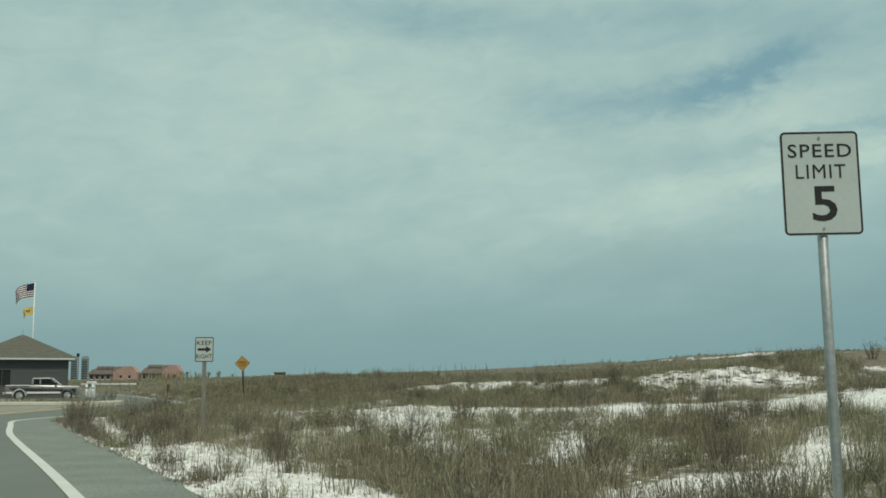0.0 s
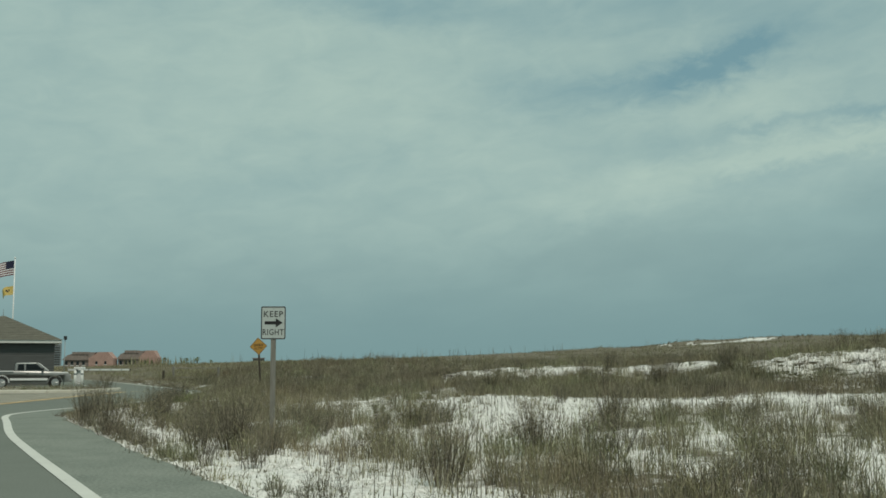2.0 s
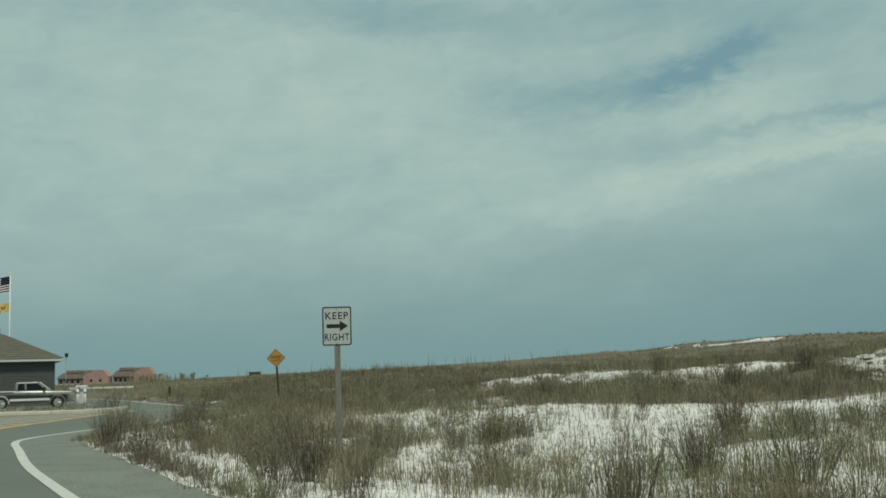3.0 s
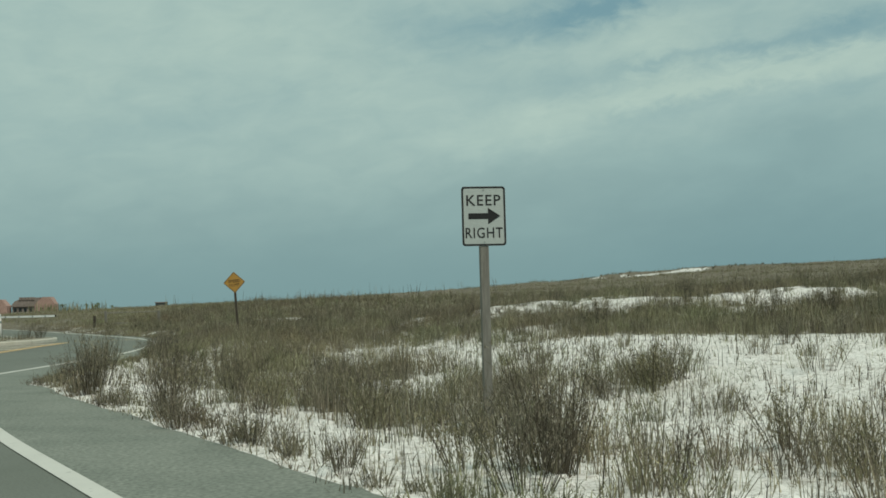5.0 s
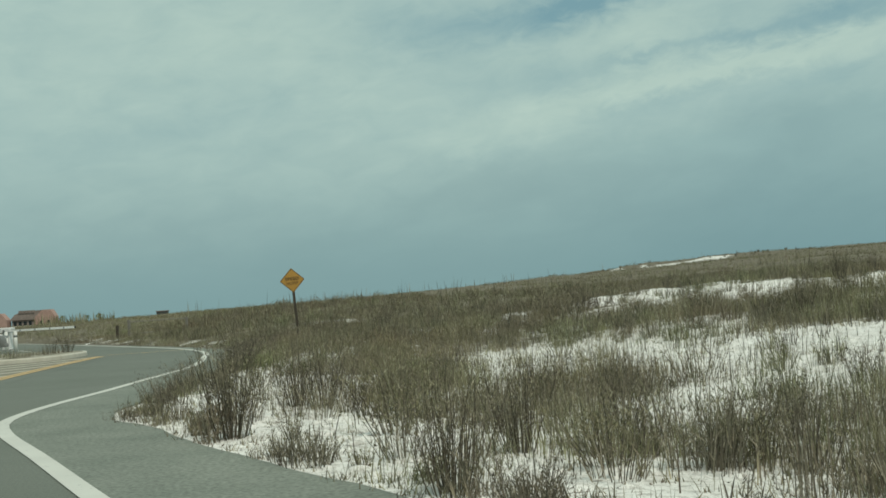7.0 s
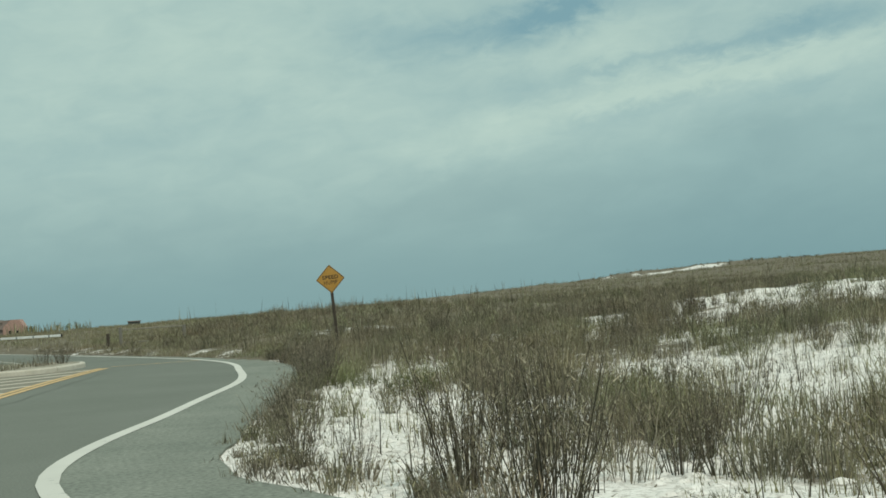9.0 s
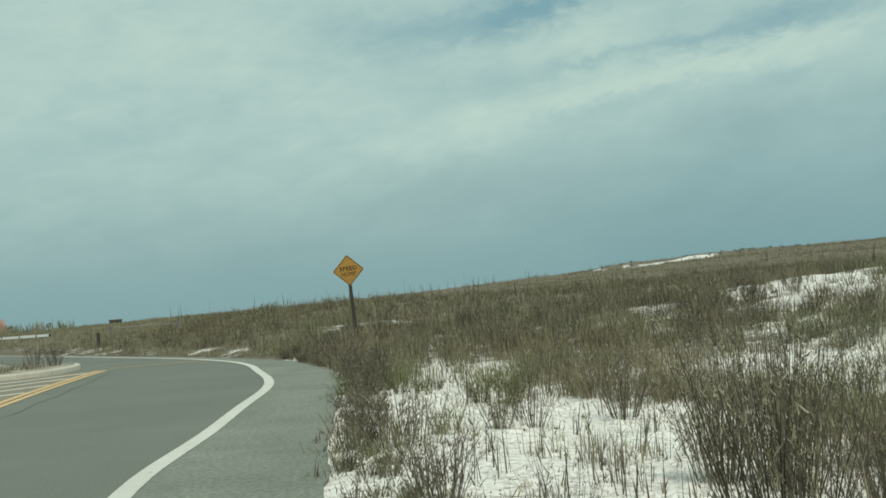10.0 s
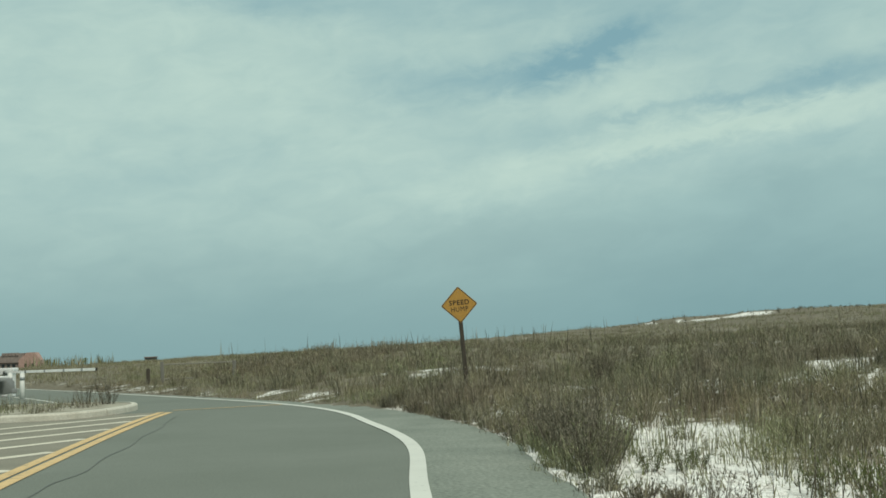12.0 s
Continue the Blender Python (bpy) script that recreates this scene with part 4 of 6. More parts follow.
# ---- pickup truck ----
def pickup_truck():
    t = thing("pickup_truck", pose(-28.5, 72.2, 0.0, 0, 0, 24.0), "grey extended-cab pickup truck with a silver side stripe", "pickup truck")
    hw = 0.87

    def arch(cx, r, n=9):
        return [(cx + r * math.cos(math.pi * k / (n - 1)), 0.36 + r * math.sin(math.pi * k / (n - 1))) for k in range(n)]

    RX, FX = -1.60, 1.65
    low = [(-2.55, 0.50), (-2.0, 0.42)] + arch(RX, 0.43)[::-1] + [(-1.0, 0.34), (1.1, 0.34)] + arch(FX, 0.43)[::-1] + [(2.2, 0.40), (2.58, 0.42)]
    front = [(2.62, 0.55), (2.60, 0.80), (2.50, 0.92), (1.95, 1.02), (1.25, 1.06), (0.98, 1.07), (-0.84, 1.07), (-0.88, 1.05), (-2.52, 1.05), (-2.57, 1.0)]
    part("body", prism(bmesh.new(), low + front, -hw, hw, bevel=0.03), CAR_GREY, t, "dark pewter painted body", True)
    cab = [(-0.82, 1.05), (-0.76, 1.52), (-0.66, 1.58), (0.42, 1.60), (0.58, 1.57), (1.22, 1.07)]
    bm = prism(bmesh.new(), cab, -hw + 0.03, hw - 0.03, bevel=0.03)
    for v in bm.verts:
        if v.co.z > 1.3:
            v.co.y *= 0.90
    part("cab", bm, CAR_GREY, t, "dark pewter painted cab", True)
    for sgn in (-1, 1):
        y0 = sgn * (hw - 0.045)

        def pane(name, pts):
            bm = bmesh.new()
            vs = [bm.verts.new((x, y0 - sgn * (z - 1.1) * 0.165 + sgn * 0.028, z)) for x, z in pts]
            f = bm.faces.new(vs)
            bmesh.ops.solidify(bm, geom=[f], thickness=0.012)
            return part(name, bm, GLASS, t, "dark tinted side glass")

        pane("quarter_window", [(-0.68, 1.12), (-0.64, 1.46), (-0.58, 1.50), (-0.28, 1.51), (-0.26, 1.12)])
        pane("door_window", [(-0.16, 1.12), (-0.16, 1.52), (0.40, 1.53), (0.52, 1.48), (0.92, 1.12)])
        part("side_stripe", boxed(-1.12, 1.18, sgn * hw - 0.012, sgn * hw + 0.012, 0.50, 0.63, bevel=0.004), CAR_SILVER, t, "silver moulding")
        part("side_stripe", boxed(-2.5, -2.06, sgn * hw - 0.012, sgn * hw + 0.012, 0.50, 0.63, bevel=0.004), CAR_SILVER, t, "silver moulding")
        # pale strips paint the highlights along bed and roof edges
        part("bed_rail", boxed(-2.5, -0.9, sgn * hw - 0.06, sgn * hw + 0.006, 1.03, 1.085, bevel=0.006), CAR_SILVER, t, "bed rail cap, its top highlight painted pale")
        part("roof_rim", boxed(-0.70, 0.44, sgn * 0.775 - 0.02, sgn * 0.775 + 0.02, 1.52, 1.58, bevel=0.006), CAR_SILVER, t, "roof edge strip painted as a highlight")
        part("mirror", boxed(0.80, 0.93, sgn * (hw + 0.02), sgn * (hw + 0.2), 1.10, 1.26, bevel=0.02), RUBBER, t, "black door mirror")
        part("door_handle", boxed(-0.12, 0.02, sgn * hw - 0.01, sgn * hw + 0.03, 0.90, 0.94, bevel=0.008), RUBBER, t)
        part("headlight", boxed(2.50, 2.615, sgn * 0.80 - 0.14 * sgn - 0.12, sgn * 0.80 - 0.14 * sgn + 0.12, 0.72, 0.86, bevel=0.02), LENS, t, "clear headlight")
        part("tail_light", boxed(-2.59, -2.54, sgn * 0.79 - 0.07, sgn * 0.79 + 0.07, 0.70, 1.0, bevel=0.01), RED_LENS, t, "red tail light")
        for cx in (RX, FX):
            bm = bmesh.new()
            tube(bm, (0, -0.11, 0), (0, 0.11, 0), 0.355, seg=28)
            edges = [e for e in bm.edges if abs(e.verts[0].co.y - e.verts[1].co.y) < 1e-5]
            bmesh.ops.bevel(bm, geom=edges, offset=0.035, segments=2, affect="EDGES")
            w = part("wheel", bm, RUBBER, t, "black tyre", True)
            w.location = (cx, sgn * (hw - 0.12), 0.355)
            bm = bmesh.new()
            tube(bm, (0, sgn * 0.085, 0), (0, sgn * 0.118, 0), 0.235, 0.20 if sgn > 0 else 0.235, 24)
            for k in range(5):
                a = 2 * math.pi * k / 5
                tube(bm, (0, sgn * 0.12, 0), (0.18 * math.cos(a), sgn * 0.118, 0.18 * math.sin(a)), 0.03, 0.035, 8)
            part("rim", bm, CHROME, w, "alloy rim")
            bm = bmesh.new()
            outer = arch(cx, 0.47, 13)
            inner = arch(cx, 0.42, 13)
            prism(bm, outer + inner[::-1], sgn * hw - 0.02, sgn * hw + 0.02)
            part("wheel_arch", bm, CAR_SILVER if cx == RX else CAR_GREY, t)
    bm = bmesh.new()
    vs = [bm.verts.new(p) for p in ((1.245, -0.76, 1.08), (1.245, 0.76, 1.08), (0.625, 0.68, 1.555), (0.625, -0.68, 1.555))]
    f = bm.faces.new(vs)
    bmesh.ops.solidify(bm, geom=[f], thickness=-0.012)
    part("windscreen", bm, GLASS, t, "dark tinted windscreen")
    part("front_bumper", boxed(2.48, 2.70, -0.88, 0.88, 0.40, 0.58, bevel=0.05), CAR_GREY, t, "grey front bumper")
    part("rear_bumper", boxed(-2.72, -2.52, -0.86, 0.86, 0.44, 0.60, bevel=0.03), CHROME, t, "chrome rear bumper")
    part("grille", boxed(2.57, 2.625, -0.52, 0.52, 0.62, 0.84, bevel=0.01), RUBBER, t, "black grille")
    part("bonnet_rim", boxed(1.28, 2.42, -0.80, 0.80, 1.0, 1.012, bevel=0.004, m=Matrix.Translation((0, 0, 0.075)) @ Matrix.Rotation(radians(4.5), 4, "Y")), CAR_GREY, t)
    # highlights on pillars and wing tops, put in as silver colour
    for sgn in (-1, 1):
        tubes = tube(bmesh.new(), (0.60, sgn * 0.775, 1.57), (1.22, sgn * 0.835, 1.09), 0.03, 0.03, 8)
        part("pillar", tubes, CAR_SILVER, t, "windscreen pillar painted as a highlight")
        part("fender_top", boxed(1.25, 2.45, sgn * 0.84 - 0.04, sgn * 0.84 + 0.036, 0.93, 1.0, bevel=0.02), CAR_SILVER, t, "wing edge strip painted as a highlight")
    part("bonnet_badge", boxed(2.60, 2.635, -0.09, 0.09, 0.70, 0.76), CHROME, t)
    t.scale = (0.90, 0.90, 0.94)


pickup_truck()


# ---- the gatehouse ----
def gatehouse():
    w, dep, eave = 7.0, 7.0, 3.04
    t = thing("gatehouse", pose(-30.72, 82.0, 0.0, 0, 0, 23.2), "low grey gatehouse with a hip roof and white fascia", "building")
    # local: x runs left along the front from the corner, y to the back
    def wall(name, x0, x1, y0, y1):
        return part(name, boxed(x0, x1, y0, y1, -0.2, eave - 0.22), SIDING, t, "dark grey horizontal siding")

    th = 0.2
    # front wall with a window opening and piers round it
    wx0, wx1, wz0, wz1 = -5.15, -4.0, 0.95, 2.08
    bm = bmesh.new()
    box(bm, -w + 0.4, wx0, 0, th, -0.2, eave - 0.22)
    box(bm, wx1, 0, 0, th, -0.2, eave - 0.22)
    box(bm, wx0, wx1, 0, th, -0.2, wz0)
    box(bm, wx0, wx1, 0, th, wz1, eave - 0.22)
    front = part("wall", bm, SIDING, t, "dark grey horizontal siding")
    for z in np.arange(0.0, eave - 0.3, 0.19):
        for x0, x1 in (((-w + 0.4, 0.0),) if z + 0.19 < wz0 or z > wz1 else ((-w + 0.4, wx0 - 0.09), (wx1 + 0.09, 0.0))):
            bm = bmesh.new()
            prism(bm, [(x0, z), (x1, z), (x1, z + 0.182), (x0, z + 0.182)], -0.022, 0.0)
            for v in bm.verts:
                if v.co.z > z + 0.1 and v.co.y < -0.01:
                    v.co.y = -0.008
            part("siding_board", bm, SIDING, front)
    wall("wall", -th, 0.0, th, dep - 0.4)
    wall("wall", -w + 0.4, -w + 0.4 + th, th, dep - 0.4)
    wall("wall", -w + 0.4 + th, -th, dep - 0.4 - th, dep - 0.4)
    part("corner_board", boxed(-0.09, 0.02, -0.035, 0.1, -0.2, eave - 0.22, bevel=0.006), SIDING, t)
    win = part("window", boxed(wx0, wx1, 0.06, 0.075, wz0, wz1), GLASS, t, "dark glazed window")
    for a in ((wx0 - 0.08, wx1 + 0.08, wz1, wz1 + 0.08), (wx0 - 0.08, wx1 + 0.08, wz0 - 0.08, wz0), (wx0 - 0.08, wx0, wz0, wz1), (wx1, wx1 + 0.08, wz0, wz1),
              ((wx0 + wx1) / 2 - 0.02, (wx0 + wx1) / 2 + 0.02, wz0, wz1)):
        part("frame", boxed(a[0], a[1], -0.03, 0.07, a[2], a[3], bevel=0.005), SIDING, win, "dark grey frame")
    o = 0.45
    x0, x1, y0, y1 = -w + 0.4 - o, o, -o, dep - 0.4 + o
    part("soffit", boxed(x0 + 0.03, x1 - 0.03, y0 + 0.03, y1 - 0.03, eave - 0.22, eave - 0.18), TRIM, t)
    for a in ((x0, x1, y0, y0 + 0.03), (x0, x1, y1 - 0.03, y1), (x0, x0 + 0.03, y0 + 0.03, y1 - 0.03), (x1 - 0.03, x1, y0 + 0.03, y1 - 0.03)):
        part("fascia", boxed(*a, eave - 0.20, eave, bevel=0.006), TRIM, t, "white fascia board")
    bm = bmesh.new()
    e = 0.06
    base = [bm.verts.new(p) for p in ((x0 - e, y0 - e, eave + 0.004), (x1 + e, y0 - e, eave + 0.004), (x1 + e, y1 + e, eave + 0.004), (x0 - e, y1 + e, eave + 0.004))]
    cx, cy = (x0 + x1) / 2, (y0 + y1) / 2
    top = [bm.verts.new(p) for p in ((cx - 0.12, cy, eave + 1.74), (cx + 0.12, cy, eave + 1.74))]
    bm.faces.new((base[0], base[1], top[1], top[0]))
    bm.faces.new((base[1], base[2], top[1]))
    bm.faces.new((base[2], base[3], top[0], top[1]))
    bm.faces.new((base[3], base[0], top[0]))
    bm.faces.new(base[::-1])
    roof = part("roof", bm, SHINGLE, t, "olive grey shingle hip roof")
    # shingle courses on the front slope
    for k in range(1, 14):
        s = k / 14.0
        ax0, ax1 = x0 - e + (cx - 0.12 - x0 + e) * s, x1 + e + (cx + 0.12 - x1 - e) * s
        yy, zz = y0 - e + (cy - y0 + e) * s, eave + 0.004 + 1.736 * s
        bm = bmesh.new()
        box(bm, ax0, ax1, yy - 0.012, yy + 0.03, zz - 0.008, zz + 0.016)
        part("shingle_course", bm, SHINGLE, roof)
    part("finial", tube(bmesh.new(), (cx, cy, eave + 1.72), (cx, cy, eave + 2.2), 0.03, 0.008, 8), GALVANISED, t)


gatehouse()


def flagpole():
    t = thing("flagpole", pose(-39.95, 97.0, 0.0), "white flagpole flying a striped national flag and a yellow flag", "flagpole")
    part("pole", tube(bmesh.new(), (0, 0, -0.2), (0, 0, 10.1), 0.065, 0.04, 14), STEEL_WHITE, t, "white painted pole", True)
    bm = bmesh.new()
    bmesh.ops.create_uvsphere(bm, u_segments=12, v_segments=8, radius=0.08, matrix=Matrix.Translation((0, 0, 10.16)))
    part("ball", bm, STEEL_WHITE, t, "", True)

    def cloth(name, z1, w, h, nx, ny, pick, mats, label, droop):
        bm = bmesh.new()
        g = []
        for j in range(ny + 1):
            row = []
            for i in range(nx + 1):
                u, v = i / nx, j / ny
                x = -0.06 - w * u * (1 - 0.08 * u)
                y = 0.16 * math.sin(5.5 * u + 1.4 * v) * u + 0.05 * math.sin(13 * u + 2 * v) * u
                z = z1 - h * v - droop * u * u - 0.10 * math.sin(6.0 * u + 0.8) * u
                row.append(bm.verts.new((x, y, z)))
            g.append(row)
        for j in range(ny):
            for i in range(nx):
                f = bm.faces.new((g[j][i], g[j][i + 1], g[j + 1][i + 1], g[j + 1][i]))
                f.material_index = pick(i, j)
                f.smooth = True
        return part(name, bm, mats, t, label)

    cloth("national_flag", 9.95, 1.8, 1.2, 20, 13, lambda i, j: 2 if i < 8 and j < 7 else (0 if j % 2 == 0 else 1), (FLAG_RED, FLAG_WHITE, FLAG_BLUE), "red and white striped flag with a blue corner", 0.7)
    cloth("yellow_flag", 7.85, 0.95, 0.72, 12, 9, lambda i, j: 1 if 3 < i < 8 and 2 < j < 6 and (i + j) % 3 else 0, (FLAG_YELLOW, DARK_WOOD), "yellow flag with a dark emblem", 0.35)


flagpole()


def barrier_gate():
    t = thing("barrier_gate", pose(-29.95, 84.85, 0.0, 0, 0, -11.0), "white barrier gate with its arm lowered", "barrier gate")
    part("cabinet", boxed(-0.22, 0.22, -0.2, 0.2, 0.0, 1.0, bevel=0.03), STEEL_WHITE, t, "white steel cabinet")
    part("hood", boxed(-0.36, 0.30, -0.20, 0.30, 1.062, 1.22, bevel=0.06), STEEL_WHITE, t, "rounded white hood over the drive")
    part("cap", boxed(-0.25, 0.25, -0.23, 0.23, 1.0, 1.06, bevel=0.02), STEEL_WHITE, t)
    part("base_plate", boxed(-0.3, 0.3, -0.28, 0.28, -0.02, 0.03, bevel=0.008), GALVANISED, t)
    part("counterweight", boxed(-0.75, -0.05, -0.3, -0.22, 0.94, 1.10, bevel=0.01), STEEL_WHITE, t)
    part("hub", tube(bmesh.new(), (0, -0.33, 1.02), (0, -0.18, 1.02), 0.09, seg=16), GALVANISED, t, "", True)
    arm = part("arm", boxed(0.0, 3.98, -0.29, -0.23, 0.975, 1.085, bevel=0.008), STEEL_WHITE, t, "long white barrier arm")
    for x in (0.85, 1.7, 2.55, 3.35):
        part("arm_band", boxed(x, x + 0.07, -0.293, -0.227, 0.972, 1.088), GALVANISED, arm, "grey band")
    part("arm_tip", boxed(3.98, 4.05, -0.29, -0.23, 0.97, 1.09, bevel=0.01), RUBBER, arm, "black end cap")


barrier_gate()


def bollards():
    t = thing("bollard", pose(-28.15, 79.0, 0.0), "cream painted steel bollard before the gate", "bollard", "bollards at the gate")
    part("post", tube(bmesh.new(), (0, 0, -0.2), (0, 0, 0.98), 0.085, seg=18), TRIM, t, "cream painted pipe", True)
    bm = bmesh.new()
    bmesh.ops.create_uvsphere(bm, u_segments=16, v_segments=8, radius=0.085, matrix=Matrix.Translation((0, 0, 0.98)) @ Matrix.Diagonal((1, 1, 0.5, 1)))
    part("cap", bm, TRIM, t, "", True)
    part("band", tube(bmesh.new(), (0, 0, 0.72), (0, 0, 0.84), 0.089, seg=18), GALVANISED, t, "grey band", True)
    copy_thing(t, pose(-27.75, 79.15, 0.0))


bollards()


def yard_lamp():
    t = thing("yard_lamp", pose(-29.2, 79.85, 0.0), "slim grey pole with a small dark floodlight", "lamp post")
    part("pole", tube(bmesh.new(), (0, 0, -0.2), (0, 0, 3.0), 0.03, 0.022, 10), GALVANISED, t, "", True)
    part("lamp_head", boxed(-0.07, 0.11, -0.09, 0.09, 3.02, 3.26, bevel=0.03), RUBBER, t, "dark floodlight housing")
    part("bracket", boxed(-0.02, 0.02, -0.14, 0.14, 3.0, 3.05), GALVANISED, t)


yard_lamp()


# ---- split-rail fence ----
def rail_fence():
    t = thing("rail_fence", pose(-22.4, 82.0, 0.0), "broken split-rail fence of weathered timber in the scrub", "fence")
    for x, y, tall, lean, mat in ((-24.3, 85.9, 0.97, 1, DARK_WOOD), (-23.8, 86.8, 1.25, -2, POST_WOOD), (-20.7, 87.2, 1.2, 2, POST_WOOD)):
        z = 0.0
        p = part("post", boxed(-0.075, 0.075, -0.075, 0.075, -0.3, tall, bevel=0.02), mat, t)
        p.matrix_basis = Matrix.Translation((x + 22.4, y - 82.0, z)) @ Matrix.Rotation(radians(lean), 4, "Y")
    for z0, a, b, r in ((1.12, (-23.8, 86.8), (-20.7, 87.2), 0.03), (0.46, (-23.8, 86.8), (-22.4, 86.6), 0.04)):
        za, zb = z0, z0 + 0.02
        bm = bmesh.new()
        tube(bm, (a[0] + 22.4, a[1] - 82.0, za), (b[0] + 22.4, b[1] - 82.0, zb), r, r * 0.85, 7)
        part("rail", bm, PALE_RAIL, t, "pale weathered split rail")


PALE_RAIL = worn("pale_rail_wood", (0.20, 0.185, 0.15), (0.30, 0.28, 0.235), 4.0, 0.9, fine=30.0, bumps=0.4, stretch=(1, 9, 9))
rail_fence()


# ---- far buildings ----
def far_house(name, x0, x1, y, ridge, deep, gable_share, label):
    """A terrace block with a salmon gable end and a long brown roof."""
    w = x1 - x0
    t = thing(name, pose(x0, y, 0.0), label, "house", "far beach houses")
    g = w * gable_share
    eave = ridge * 0.62
    bm = bmesh.new()
    prism(bm, [(w - g, -1.0), (w, -1.0), (w, eave), (w - g * 0.22, ridge), (w - g * 0.62, ridge), (w - g, eave)], -1.2, deep)
    part("gable_wall", bm, BRICK, t, "salmon stucco gable end")
    bm = bmesh.new()
    box(bm, 0.6, w - g, 0.4, deep, -1.0, eave * 0.86)
    part("wall", bm, BROWN_ROOF, t, "brown timber wall")
    bm = bmesh.new()
    prism(bm, [(0.0, eave * 0.84), (w - g * 0.98, eave * 0.84), (w - g * 0.75, ridge * 0.99), (w * 0.26, ridge * 0.97), (w * 0.10, ridge * 0.80)], -0.2, deep + 0.3)
    roof = part("roof", bm, BROWN_ROOF, t, "brown shingle roof")
    for k in range(5):
        cx = w * 0.2 + (w - g - w * 0.2) * k / 5
        part("dormer", boxed(cx, cx + w * 0.055, -0.5, 1.0, ridge * 0.86, ridge * 1.01, bevel=0.05), BROWN_ROOF, roof, "small roof dormer")
    for k in range(4):
        cx = 1.2 + (w - g - 2.0) * k / 4
        win = part("window", boxed(cx, cx + 1.1, 0.34, 0.42, eave * 0.35, eave * 0.72), GLASS, t)
        part("frame", boxed(cx - 0.12, cx + 1.22, 0.30, 0.40, eave * 0.28, eave * 0.35), TRIM, win)
    for k in range(2):
        cx = w - g * (0.72 - 0.36 * k)
        win = part("window", boxed(cx, cx + 0.9, -1.26, -1.18, eave * 0.42, eave * 0.72), GLASS, t)
        part("frame", boxed(cx - 0.1, cx + 1.0, -1.30, -1.2, eave * 0.36, eave * 0.42), TRIM, win)


def tower_block(x, y, w, tall, label):
    t = thing("tower_block", pose(x, y, 0.0, 0, 0, 12), label, "tower block", "far tower blocks")
    part("wall", boxed(-w / 2, w / 2, -w / 2, w / 2, -1.0, tall, bevel=0.2), TOWER, t, "pale grey concrete facade")
    part("roof", boxed(-w * 0.3, w * 0.3, -w * 0.3, w * 0.3, tall, tall + w * 0.16, bevel=0.1), TOWER, t)
    n = int(tall / 3.2)
    for k in range(n):
        z = 2.0 + k * 3.2
        if z + 2 > tall:
            break
        part("window_band", boxed(-w * 0.42, w * 0.42, -w / 2 - 0.15, -w / 2 + 0.05, z, z + 1.3), SIDING, t, "dark window band")
        part("balcony", boxed(-w * 0.44, w * 0.44, -w / 2 - 1.2, -w / 2, z - 0.9, z - 0.1), TOWER, t)


far_house("beach_house", -167.6, -146.2, 450.0, 6.7, 4.0, 0.47, "salmon stucco beach house terrace with a brown roof")
far_house("beach_house", -146.0, -128.9, 452.0, 7.3, 4.0, 0.44, "salmon stucco beach house with a dormered brown roof")
tower_block(-580.0, 1500.0, 9.2, 31.5, "distant pale grey tower block behind the dunes")
tower_block(-570.0, 1512.0, 8.8, 32.5, "distant pale grey tower block behind the dunes")


def dune_cabin():
    t = thing("dune_cabin", pose(-103.5, 533.0, 1.2), "small low grey cabin on the far dune crest", "cabin")
    part("wall", boxed(-2.4, 2.4, -2, 2, -1.0, 3.2, bevel=0.05), SIDING, t)
    part("roof", boxed(-2.7, 2.7, -2.3, 2.3, 3.2, 3.6, bevel=0.05), BROWN_ROOF, t)
    part("door", boxed(-0.4, 0.4, -2.06, -1.98, 0.0, 2.0), TRIM, t)


dune_cabin()


def palm_tree():
    t = thing("palm_tree", pose(-117.0, 450.0, 0.5), "distant palm with a ragged crown", "palm", "far palms")
    part("trunk", tube(bmesh.new(), (0, 0, -0.5), (0.25, 0, 3.6), 0.2, 0.13, 8), DARK_WOOD, t)
    rng = random.Random(4)
    bm = bmesh.new()
    for _ in range(26):
        a, up = rng.uniform(0, 6.28), rng.uniform(-0.5, 1.0)
        ln = rng.uniform(1.0, 1.7)
        prev = None
        for i in range(5):
            s = i / 4
            c = Vector((0.25 + math.cos(a) * ln * s, math.sin(a) * ln * s, 3.6 + up * s - 1.2 * s * s))
            w = Vector((-math.sin(a), math.cos(a), 0)) * 0.16 * (1 - s * 0.9)
            now = (bm.verts.new(c - w), bm.verts.new(c + w))
            if prev:
                bm.faces.new((prev[0], prev[1], now[1], now[0]))
            prev = now
    part("crown", bm, GREEN, t, "dark green fronds")
    for dx, dy, s in ((3.2, 4, 0.9), (5.6, -3, 1.1), (8.5, 6, 0.8), (-14, 20, 1.1)):
        c = copy_thing(t, pose(-117.0 + dx, 450.0 + dy, 0.5, 0, 0, dx * 40))
        c.scale = (s, s, s)


palm_tree()


